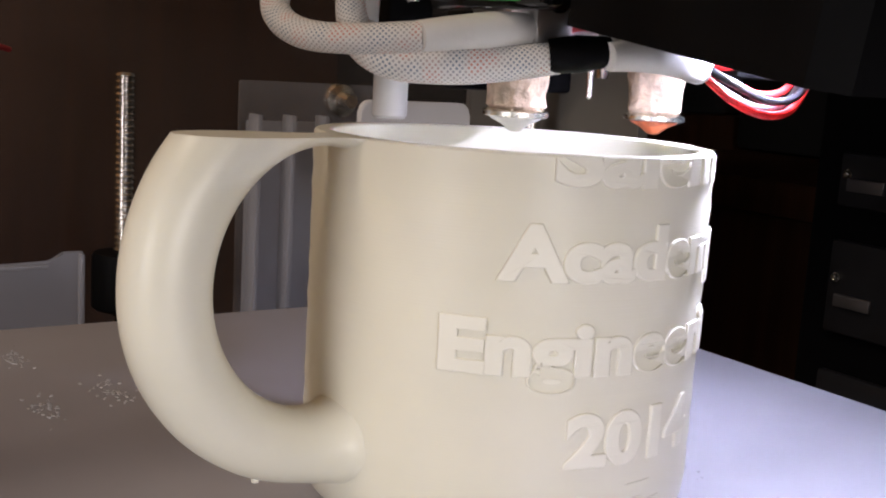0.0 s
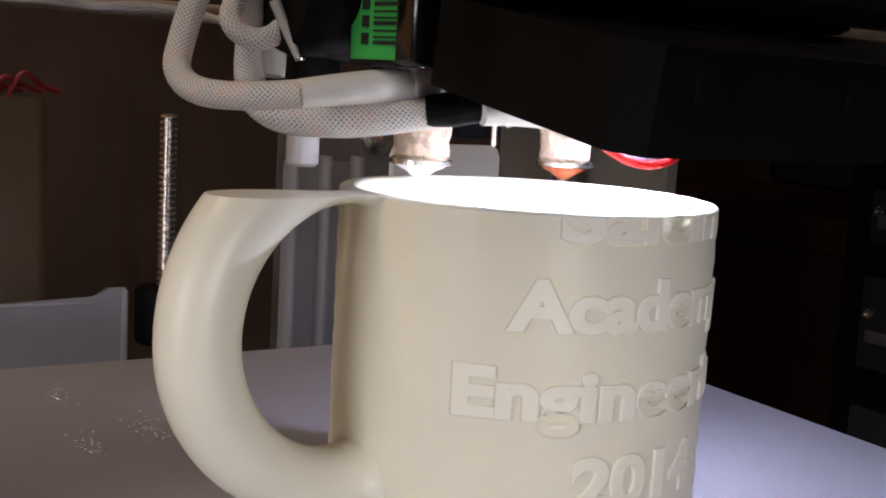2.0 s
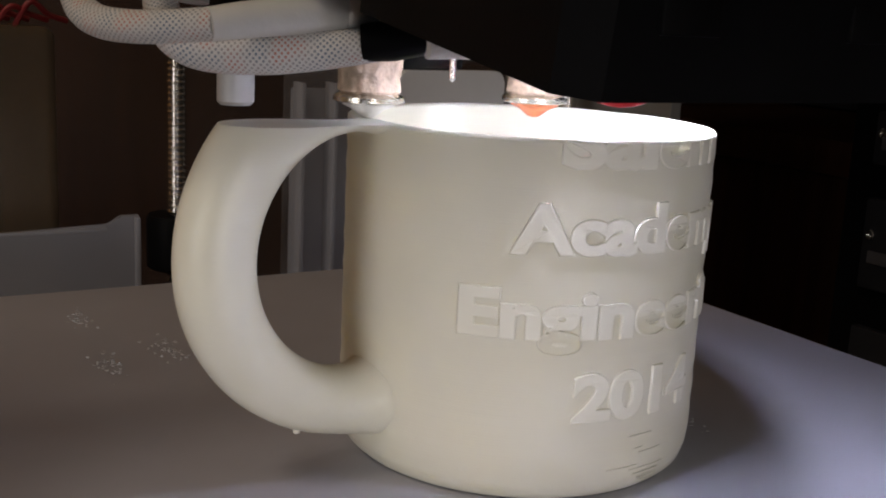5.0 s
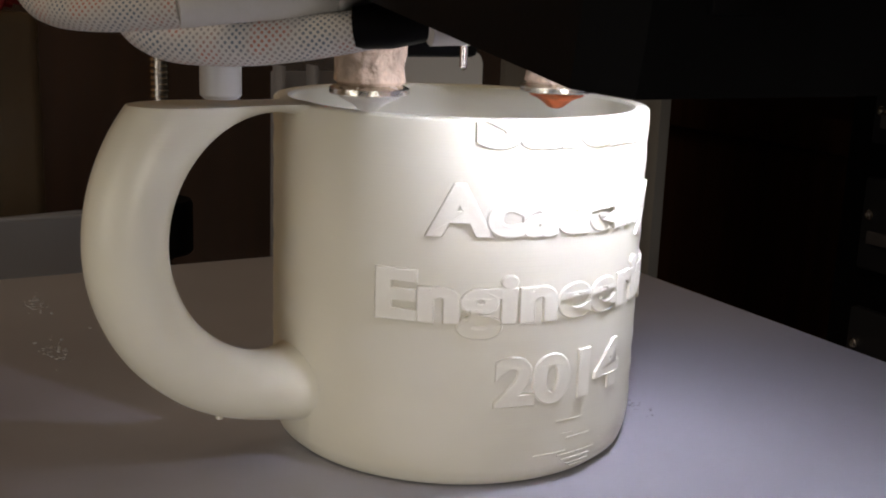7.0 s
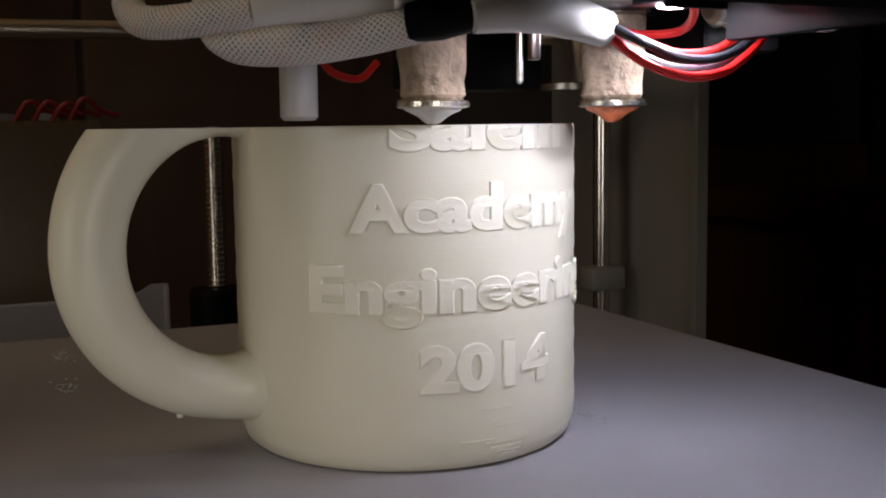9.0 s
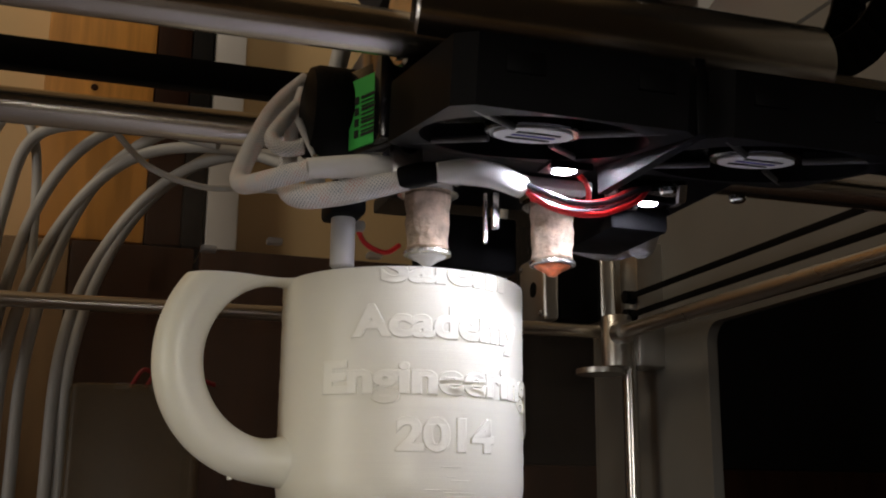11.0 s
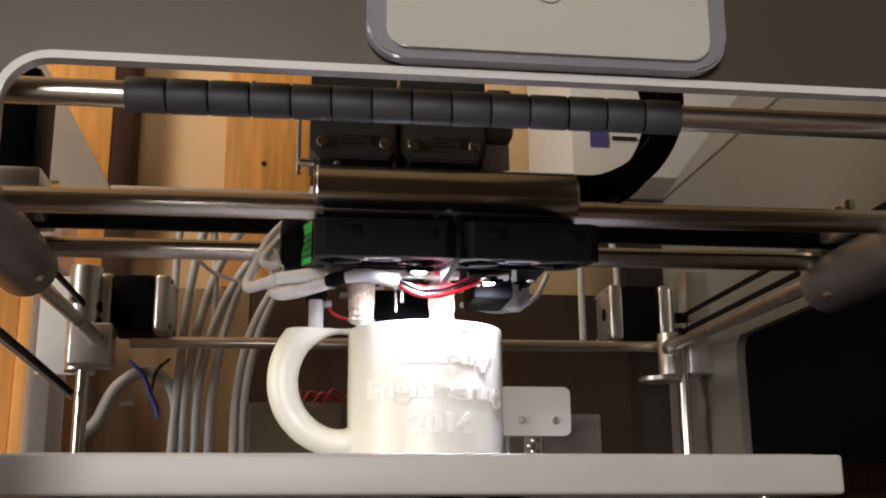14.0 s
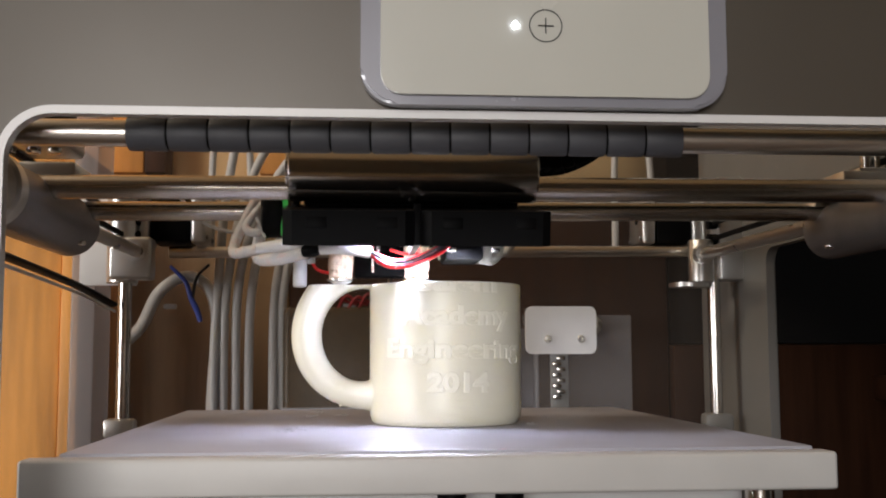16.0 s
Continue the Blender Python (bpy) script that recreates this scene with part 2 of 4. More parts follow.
def hose(points, r, segments=14, steps=8, flat=1.0):
    """A round hose along a smooth line, with lengthwise UVs in metres."""
    line = path_points(points, steps)
    radii = r if isinstance(r, (list, tuple)) else [r, r]
    bm = bmesh.new()
    uvl = bm.loops.layers.uv.new("UVMap")
    rings, far, side = [], [0.0], None
    for i, q in enumerate(line):
        way = (line[min(i + 1, len(line) - 1)] - line[max(i - 1, 0)]).normalized()
        if side is None:
            side = way.cross(Vector((0, 0, 1)) if abs(way.z) < 0.9 else Vector((1, 0, 0))).normalized()
        side = (side - way * side.dot(way)).normalized()
        up = way.cross(side)
        if i:
            far.append(far[-1] + (q - line[i - 1]).length)
        f = i / (len(line) - 1) * (len(radii) - 1)
        k = min(int(f), len(radii) - 2)
        rad = radii[k] + (radii[k + 1] - radii[k]) * (f - k)
        rings.append([bm.verts.new(q + rad * (math.cos(a) * side + flat * math.sin(a) * up))
                      for a in [2 * math.pi * s / segments for s in range(segments)]])
    for i, (p, q) in enumerate(zip(rings, rings[1:])):
        for s in range(segments):
            fc = bm.faces.new((p[s], p[(s + 1) % segments], q[(s + 1) % segments], q[s]))
            around = 2 * math.pi * radii[0]
            for loop, (u, v) in zip(fc.loops, ((s, i), (s + 1, i), (s + 1, i + 1), (s, i + 1))):
                loop[uvl].uv = (far[v], around * u / segments)
    bm.faces.new(rings[0][::-1])
    bm.faces.new(rings[-1])
    return bm


def rounded(x0, z0, x1, z1, r, n=8):
    """Corner points of a rounded rectangle, counter-clockwise."""
    out = []
    for cx, cz, a0 in ((x1 - r, z0 + r, -90), (x1 - r, z1 - r, 0), (x0 + r, z1 - r, 90), (x0 + r, z0 + r, 180)):
        for k in range(n + 1):
            a = radians(a0 + 90 * k / n)
            out.append((cx + r * math.cos(a), cz + r * math.sin(a)))
    return out


def slab(outline, y0, y1, bevel=0.0):
    """An upright slab with the given (x, z) outline."""
    bm = bmesh.new()
    front = [bm.verts.new((x, y0, z)) for x, z in outline]
    back = [bm.verts.new((x, y1, z)) for x, z in outline]
    bm.faces.new(front)
    bm.faces.new(back[::-1])
    n = len(outline)
    for k in range(n):
        bm.faces.new((front[k], back[k], back[(k + 1) % n], front[(k + 1) % n]))
    if bevel:
        rim = [e for e in bm.edges if len({round(v.co.y, 6) for v in e.verts}) == 1]
        bmesh.ops.bevel(bm, geom=rim, offset=bevel, segments=2, affect="EDGES")
    return bm


def pierced(outer, inner, y0, y1):
    """An upright slab with a hole; both outlines have the same number of points."""
    bm = bmesh.new()
    n = len(outer)
    ring = [[bm.verts.new((x, y, z)) for x, z in line] for line in (outer, inner) for y in (y0, y1)]
    of, ob_, inf, inb = ring
    for k in range(n):
        j = (k + 1) % n
        bm.faces.new((of[k], of[j], inf[j], inf[k]))
        bm.faces.new((ob_[k], inb[k], inb[j], ob_[j]))
        bm.faces.new((of[k], ob_[k], ob_[j], of[j]))
        bm.faces.new((inf[k], inf[j], inb[j], inb[k]))
    return bm


def screw_head(name, at, axis, r, parent, material="steel"):
    x, y, z = at
    prof = [(r, 0), (r, 0.5 * r), (0.8 * r, 0.75 * r), (0.45 * r, 0.75 * r), (0.4 * r, 0.35 * r), (0.01 * r, 0.35 * r)]
    bm = lathe(prof, segments=20)
    turn = {"-Y": pose(0, 0, 0, 90, 0, 0), "-Z": pose(0, 0, 0, 180, 0, 0), "-X": pose(0, 0, 0, 0, -90, 0), "Z": Matrix(), "X": pose(0, 0, 0, 0, 90, 0)}[axis]
    bm.transform(Matrix.Translation(at) @ turn)
    return part(name, bm, material, parent)


# ---- the printer's shell and the room ----
def front_panel():
    ob = thing("front_panel", "silver-grey painted printer front with a rounded opening", "printer front", kind="structure")
    inner = rounded(-0.1645, -0.30, 0.1560, 0.1165, 0.016)
    outer = rounded(-0.36, -0.42, 0.36, 0.42, 0.03)
    part("panel", pierced(outer, inner, -0.2680, -0.2610), "shell", ob)
    lip_in = rounded(-0.1630, -0.2985, 0.1545, 0.1150, 0.0145)
    lip_out = rounded(-0.1657, -0.3012, 0.1572, 0.1177, 0.0172)
    part("opening_edge", pierced(lip_out, lip_in, -0.2692, -0.2640), "edge", ob, "pale rounded edge of the opening")
    scr = thing("control_panel", "ivory control panel in a clear grey bezel on the printer front", "control panel")
    part("bezel", slab(rounded(-0.0510, 0.1182, 0.0698, 0.200, 0.012), -0.2752, -0.2694, 0.0010), "bezel", scr, "clear grey rounded bezel")
    part("screen", slab(rounded(-0.0446, 0.1212, 0.0632, 0.194, 0.007), -0.2772, -0.2753, 0.0004), "screen", scr, "plain ivory touch screen")
    bm = bmesh.new()
    for k in range(64):
        a, b = 2 * math.pi * k / 64, 2 * math.pi * (k + 1) / 64
        q = [bm.verts.new((0.0089 + r * math.cos(t), -0.2775, 0.1443 + r * math.sin(t))) for r, t in ((0.0051, a), (0.0055, a), (0.0055, b), (0.0051, b))]
        bm.faces.new(q)
    for w, h in ((0.0026, 0.00022), (0.00022, 0.0026)):
        q = [bm.verts.new((0.0089 + sx * w, -0.2775, 0.1443 + sz * h)) for sx, sz in ((-1, -1), (1, -1), (1, 1), (-1, 1))]
        bm.faces.new(q)
    part("button_symbol", bm, "ink", scr, "thin black circle with a plus sign")
    bm = lathe([(0.0011, 0), (0.0011, 0.0004), (0.0004, 0.0008)], (0, 0, 0), "Z", 20)
    bm.transform(Matrix.Translation((-0.0011, -0.2773, 0.1443)) @ pose(0, 0, 0, 90, 0, 0))
    part("indicator_light", bm, "led", scr, "small glowing white indicator")


def spiral_rod():
    ob = thing("cover_rod", "steel rod wrapped in slate-grey spiral sleeve across the opening", "rod")
    y, z = -0.2440, 0.1138
    part("rod", rodm((-0.30, y, z), (0.30, y, z), 0.0046), "rod", ob, "plain steel rod")
    part("inner_sleeve", rodm((-0.1290, y, z), (0.0625, y, z), 0.0055), "black", ob)
    n = 14
    step = 0.193 / n
    for k in range(n):
        prof = [(0.0050, 0.0004), (0.0059, 0.0004), (0.0061, 0.0010), (0.0061, step - 0.0010), (0.0059, step - 0.0004), (0.0050, step - 0.0004)]
        bm = lathe(prof, segments=28)
        # slanting ends, as a strip wound round the rod has
        for v in bm.verts:
            v.co.z += 0.10 * v.co.y
        bm.transform(Matrix.Translation((-0.1295 + k * step, y, z)) @ pose(0, 0, 0, 0, 90, 0))
        part("wrap_turn", bm, "cover", ob)


def shell_walls():
    w = thing("wall_right", "grey inner printer wall with a rounded window", "printer wall", kind="structure")
    bm = pierced(rounded(-0.27, -0.42, 0.47, 0.30, 0.01), rounded(-0.20, -0.30, 0.285, 0.1285, 0.015), 0, 0.004)
    bm.transform(Matrix.Translation((0.3075, 0, 0)) @ pose(0, 0, 0, 0, 0, 90))
    part("side_panel", bm, "inner", w)
    bm = pierced(rounded(-0.203, -0.303, 0.288, 0.1315, 0.018), rounded(-0.199, -0.299, 0.284, 0.1275, 0.014), 0, 0.007)
    bm.transform(Matrix.Translation((0.306, 0, 0)) @ pose(0, 0, 0, 0, 0, 90))
    part("window_edge", bm, "inner", w)
    sl = boxm((-0.002, -0.27, 0), (0.002, 0.47, 0.24), 0.0005)
    sl.transform(Matrix.Translation((0.303, 0, 0.30)) @ pose(0, 0, 0, 0, 38, 0))
    part("sloping_panel", sl, "inner", w, "pale sloping upper panel")
    part("ledge", boxm((0.20, 0.452, 0.30), (0.46, 0.462, 0.325), 0.002), "inner", w)
    w2 = thing("wall_left", "clear acrylic side wall of the printer", "printer wall", kind="structure")
    part("side_panel", boxm((-0.306, -0.265, -0.40), (-0.302, 0.46, 0.30), 0.0005), "clear", w2)
    part("corner_strip", boxm((-0.305, 0.395, -0.40), (-0.283, 0.463, 0.27), 0.003), "frost", w2)
    b = thing("wall_back", "clear acrylic back of the printer with a pale frame", "printer wall", kind="structure")
    part("pane", boxm((-0.283, 0.462, -0.40), (0.303, 0.465, 0.29), 0.0005), "clear", b)
    part("top_frame", boxm((-0.2545, 0.452, 0.282), (0.303, 0.4665, 0.297), 0.002), "tanpaint", b)
    part("upper_corner", slab([(-0.302, 0.272), (-0.255, 0.272), (-0.255, 0.297), (-0.292, 0.362), (-0.345, 0.455), (-0.420, 0.455), (-0.420, 0.3005), (-0.302, 0.3005)], 0.4535, 0.4665, 0.001), "tanpaint", b, "pale painted corner with a slanting edge")
    screw_head("rivet", (-0.262, 0.4532, 0.288), "-Y", 0.003, b, "tanpaint")


def room():
    f = put("floor", boxm((-2.5, -2.2, -0.46), (2.5, 2.2, -0.43), 0), "floor")
    tagged(f, "dark wooden bench top under the printer", "bench", kind="structure")
    wall = thing("wall_rear", "cream painted room wall with pine boards", "wall", kind="structure")
    part("plaster", boxm((-2.5, 0.86, -0.43), (2.5, 0.90, 2.2), 0), "cream", wall)
    y = 0.80
    for x0, x1, m in ((-0.52, -0.318, "wood"), (-0.3175, -0.290, "brown"), (-0.171, -0.058, "wood"), (-0.0575, -0.020, "brown"), (-0.0195, 0.003, "dark"), (0.006, 0.040, "white")):
        part("board", boxm((x0, y, 0.272), (x1, 0.859, 1.6), 0.003), m, wall)
    part("board", boxm((0.0, y - 0.02, -0.43), (0.36, 0.859, 0.268), 0.004), "brown", wall)
    part("board", boxm((0.362, y - 0.03, -0.43), (2.4, 0.859, 0.050), 0.004), "brown", wall)
    # near-black board fills the background to the right
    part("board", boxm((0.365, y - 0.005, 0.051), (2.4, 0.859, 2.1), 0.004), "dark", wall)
    part("board", boxm((-0.13, y - 0.015, -0.43), (-0.005, 0.859, 0.268), 0.004), "brown", wall)
    part("board", boxm((-0.36, y - 0.012, -0.43), (-0.1305, 0.859, 0.268), 0.004), "tan", wall)
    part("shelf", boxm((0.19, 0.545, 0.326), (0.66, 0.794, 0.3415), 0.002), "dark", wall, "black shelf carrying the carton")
    for x, z in ((-0.137, 0.553), (-0.077, 0.548), (-0.12, 0.44)):
        bm = lathe([(0.004, 0), (0.003, 0.0015), (0.0005, 0.002)], segments=14)
        bm.transform(Matrix.Translation((x, y, z)) @ pose(0, 0, 0, 90, 0, 0))
        part("knot", bm, "brown", wall)
    cab = thing("pine_cabinet", "orange pine cabinet standing beside the printer", "cabinet")
    part("side", boxm((-0.75, 0.52, -0.43), (-0.345, 0.78, 0.25), 0.004), "wood", cab)
    part("edge_strip", boxm((-0.3445, 0.515, -0.43), (-0.326, 0.78, 0.25), 0.003), "wood", cab)
    dk = thing("side_desk", "brown stained wooden desk seen past the side window", "desk")
    part("top", boxm((0.62, -0.6, -0.022), (1.3, 0.76, 0.010), 0.004), "brown", dk)
    part("apron", boxm((0.64, -0.55, -0.4295), (1.28, 0.75, -0.0225), 0.003), "brown", dk)
    part("knob", lathe([(0.004, 0), (0.006, 0.004), (0.005, 0.01), (0.001, 0.012)], (0.70, 0.30, 0.0105), segments=20), "steel", dk)
    rk = thing("equipment_rack", "black equipment rack with grey fittings beside the desk", "rack")
    part("frame", boxm((0.4605, 0.06, -0.4295), (0.58, 0.285, 0.42), 0.004), "black", rk)
    for z, h in ((0.018, 0.034), (-0.064, 0.060), (-0.150, 0.06)):
        pl = part("plate", boxm((0.4525, 0.10, z), (0.4602, 0.260, z + h), 0.002), "rackplate", rk)
        for yy in (0.112, 0.19, 0.253):
            screw_head("screw", (0.4524, yy, z + 0.6 * h), "-X", 0.0034, pl, "brass")
        part("socket", boxm((0.4495, 0.225, z + 0.3 * h), (0.4523, 0.252, z + 0.3 * h + 0.008), 0.0006), "darkmetal", pl)
        part("socket", boxm((0.4495, 0.13, z + 0.2 * h), (0.4523, 0.175, z + 0.75 * h), 0.0006), "black", pl)
    for nm, a, b in (("wall_east", (2.5, -2.2, -0.43), (2.54, 2.2, 2.2)), ("wall_west", (-2.54, -2.2, -0.43), (-2.5, 2.2, 2.2)), ("wall_south", (-2.5, -2.24, -0.43), (2.5, -2.2, 2.2))):
        tagged(put(nm, boxm(a, b, 0), "brown" if nm == "wall_east" else "cream"), "plain wall closing the dim room", "wall", kind="structure")
    tagged(put("ceiling", boxm((-2.5, -2.2, 2.2), (2.5, 2.2, 2.24), 0), "cream"), "plain painted ceiling of the room", "ceiling", kind="structure")
    # near-black sheet closes the background behind the desk
    dk2 = tagged(put("dark_sheet", boxm((0.90, -0.9, 0.0105), (0.94, 0.76, 1.5), 0.01), "dark"), "near-black upright sheet behind the desk", "curtain")


def canister():
    ob = thing("beige_canister", "translucent beige canister topped with red wire", "canister")
    part("body", boxm((-0.115, 0.405, -0.4295), (-0.026, 0.440, 0.083), 0.006, 3), "beige", ob)
    rng = random.Random(9)
    for k in range(4):
        x = -0.075 + 0.010 * k
        part("red_wire", hose([(x, 0.420, 0.082), (x + 0.008, 0.416, 0.092 + 0.004 * rng.random()), (x + 0.018, 0.420, 0.089), (x + 0.028, 0.424, 0.086)], 0.0016, 8, 6), "coil", ob)


def printed_box():
    ob = thing("packing_box", "white packing box with red and violet print", "box")
    part("carton", boxm((0.235, 0.560, 0.3418), (0.64, 0.79, 0.72), 0.003), "card", ob)
    y = 0.5585
    arc = [(0.37 + 0.13 * t, 0.545 + 0.03 * math.sin(t * math.pi)) for t in [k / 12 for k in range(13)]]
    red = arc + [(x, z + 0.035 - 0.01 * abs(x - 0.43)) for x, z in arc[::-1]]
    part("red_band", slab(red, y, y + 0.0012), "pink", ob)
    lens = [(0.375 + 0.09 * t, 0.532 + 0.018 * math.sin(t * math.pi)) for t in [k / 10 for k in range(11)]]
    lens += [(0.465 - 0.09 * t, 0.532 - 0.012 * math.sin(t * math.pi)) for t in [k / 10 for k in range(1, 10)]]
    part("black_shape", slab(lens, y - 0.001, y + 0.0012), "ink", ob)
    part("violet_disc", slab([(0.482 + 0.016 * math.cos(a), 0.553 + 0.016 * math.sin(a)) for a in [2 * math.pi * k / 24 for k in range(24)]], y - 0.0015, y + 0.0012), "violet", ob)
    part("print_bar", boxm((0.279, y, 0.439), (0.362, y + 0.0012, 0.448), 0), "ink", ob)
    part("print_bar", boxm((0.283, y, 0.403), (0.312, y + 0.0012, 0.408), 0), "ink", ob)
    part("violet_square", boxm((0.257, y, 0.394), (0.278, y + 0.0012, 0.415), 0), "violet", ob)


# ---- the bed ----
def build_bed():
    ob = thing("print_bed", "frosted grey print bed in a pale painted tray", "print bed")
    part("plate", boxm((-0.168, -0.172, -0.0045), (0.139, 0.171, 0.0), 0.0012), "bed", ob, "frosted translucent build plate with glue marks")
    tray = boxm((-0.1795, -0.186, -0.0165), (0.1425, 0.176, -0.0046), 0.0018, 3)
    part("tray", tray, "lip", ob, "pale grey painted tray")
    part("front_lip", boxm((-0.1795, -0.1875, -0.0163), (0.1425, -0.1735, -0.0012), 0.0016, 3), "lip", ob)
    for x in (-0.155, -0.118, -0.012, 0.012, 0.118):
        part("adjuster", lathe([(0.0045, -0.034), (0.006, -0.033), (0.006, -0.0175), (0.0075, -0.0174), (0.0075, -0.0167)], (x, -0.165, 0), segments=20), "steel" if x in (-0.118, 0.118) else "black", ob)
    part("under_plate", boxm((-0.15, -0.14, -0.028), (0.12, 0.16, -0.0167), 0.002), "white", ob)
    return ob


def glue_smears():
    rng = random.Random(5)
    bm = bmesh.new()
    for cx, cy, n, sp in ((-0.085, -0.045, 60, 0.007), (0.047, -0.012, 26, 0.003), (-0.125, 0.13, 14, 0.004), (-0.074, 0.135, 36, 0.004), (-0.077, 0.085, 40, 0.004), (-0.058, 0.095, 60, 0.004)):
        for _ in range(n):
            x, y = cx + rng.gauss(0, sp * 0.5), cy + rng.gauss(0, sp * 1.5)
            r = rng.uniform(0.00015, 0.0005)
            t = bmesh.ops.create_icosphere(bm, subdivisions=1, radius=r)
            for v in t["verts"]:
                v.co = Vector((x + v.co.x * rng.uniform(0.8, 1.6), y + v.co.y, 0.0001 + v.co.z * 0.5))
    tagged(put("glue_residue", bm, "glue"), "clear beads of dried glue on the bed", "glue", kind="stuff")


# ---- the mug ----
MUG_R, MUG_H = 0.0425, 0.0771


def text_mesh(words, size, width, depth, bold):
    cu = bpy.data.curves.new("letters", "FONT")
    cu.body, cu.size, cu.extrude, cu.offset, cu.align_x = words, size, depth, bold, "CENTER"
    cu.bevel_depth, cu.bevel_resolution = 0.00030, 2
    tmp = new("letters", cu)
    bpy.context.view_layer.update()
    me = bpy.data.meshes.new_from_object(tmp.evaluated_get(bpy.context.evaluated_depsgraph_get()))
    bpy.data.objects.remove(tmp)
    bm = bmesh.new()
    bm.from_mesh(me)
    xs = [v.co.x for v in bm.verts]
    k = width / (max(xs) - min(xs))
    mid = (max(xs) + min(xs)) / 2
    for v in bm.verts:
        v.co.x = (v.co.x - mid) * k
    return bm


def build_mug():
    ob = thing("printed_mug", "unfinished cream printed plastic mug on the bed", "mug")
    wall = 0.0036
    prof = [(0.034, 0.0), (0.0395, 0.0003), (0.0412, 0.0018), (0.0421, 0.0045)]
    prof += [(MUG_R + 0.00012 * math.sin(k * 2.7), 0.008 + k * 0.0034) for k in range(20)]
    prof += [(MUG_R, MUG_H - 0.0004), (MUG_R - 0.0004, MUG_H), (MUG_R - wall + 0.0004, MUG_H), (MUG_R - wall, MUG_H - 0.0005), (MUG_R - wall, 0.006), (0.036, 0.004), (0.002, 0.004)]
    part("body", lathe(prof, segments=128), "mug", ob)
    bm = bmesh.new()
    rings = []
    cx, cz, major, minor = 0.0450, 0.0490, 0.0326, 0.0085
    for i in range(240):
        a = 2 * math.pi * i / 240
        ring = []
        for k in range(28):
            b = 2 * math.pi * k / 28
            r = major + minor * math.cos(b) * (0.98 + 0.03 * math.cos(b))
            ring.append(bm.verts.new((cx + r * math.cos(a), 0.0087 * math.sin(b), cz + (1.075 * r if math.sin(a) > 0 else 1.015 * major + 0.88 * (r - major)) * math.sin(a))))
        rings.append(ring)
    for i in range(240):
        p, q = rings[i], rings[(i + 1) % 240]
        for k in range(28):
            bm.faces.new((p[k], p[(k + 1) % 28], q[(k + 1) % 28], q[k]))
    # flared roots where the handle meets the body
    for v in bm.verts:
        d = min(max((v.co.x - 0.0392) / 0.013, 0), 1)
        s = 1 + 0.10 * (1 / (d + 0.12) - 0.893)
        v.co.y *= s
        if v.co.z < cz:
            v.co.z = 0.0150 + (v.co.z - 0.0150) * s
        else:
            v.co.z = 0.0830 + (v.co.z - 0.0830) * (0.5 + 0.5 * s)
    for co, no, fill in (((0, 0, MUG_H), (0, 0, 1), True), ((0.0385, 0, 0), (-1, 0, 0), False)):
        r = bmesh.ops.bisect_plane(bm, geom=bm.verts[:] + bm.edges[:] + bm.faces[:], plane_co=co, plane_no=no, clear_outer=True)
        if fill:
            edges = [e for e in r["geom_cut"] if isinstance(e, bmesh.types.BMEdge)]
            bmesh.ops.edgeloop_fill(bm, edges=edges)
    bm.transform(pose(0, 0, 0, 0, 0, 183.3))
    part("handle", bm, "mug", ob, "thick round cream handle, open at the top")
    mid = -85.0
    for words, base, arc in (("Salem", 0.0722, 62), ("Academy", 0.0546, 87), ("Engineering", 0.0369, 113.5), ("2014", 0.0191, 46.5)):
        letters = text_mesh(words, 0.0137, radians(arc) * MUG_R, 0.0006, 0.00042)
        for v in letters.verts:
            a, r = radians(mid) + v.co.x / MUG_R, MUG_R - 0.0003 + v.co.z
            v.co = (r * math.cos(a), r * math.sin(a), base + v.co.y)
        bmesh.ops.bisect_plane(letters, geom=letters.verts[:] + letters.edges[:] + letters.faces[:], plane_co=(0, 0, MUG_H - 0.0002), plane_no=(0, 0, 1), clear_outer=True)
        part("raised_lettering", letters, "litprint", ob)
    rng = random.Random(3)
    for _ in range(9):
        z, a0, w = rng.uniform(0.003, 0.016), radians(rng.uniform(-96, -80)), rng.uniform(0.05, 0.22)
        seam = [((MUG_R + 0.00005) * math.cos(a0 + w * k / 6), (MUG_R + 0.00005) * math.sin(a0 + w * k / 6), z) for k in range(7)]
        part("layer_ridge", hose(seam, 0.00015, 6, 2), "mug", ob)
    for k in range(9):
        a, d = radians(183.3), 0.046 + 0.0016 * k
        part("drip", lathe([(0.0008, 0), (0.0009, 0.0012), (0.0003, 0.0022)], (d * math.cos(a) + 0.001 * (k % 2), d * math.sin(a), 0.0130 - 0.0009 * math.sin(k) - 0.0010 * (9 - k) * 0.2 - 0.002), segments=8), "mug", ob)


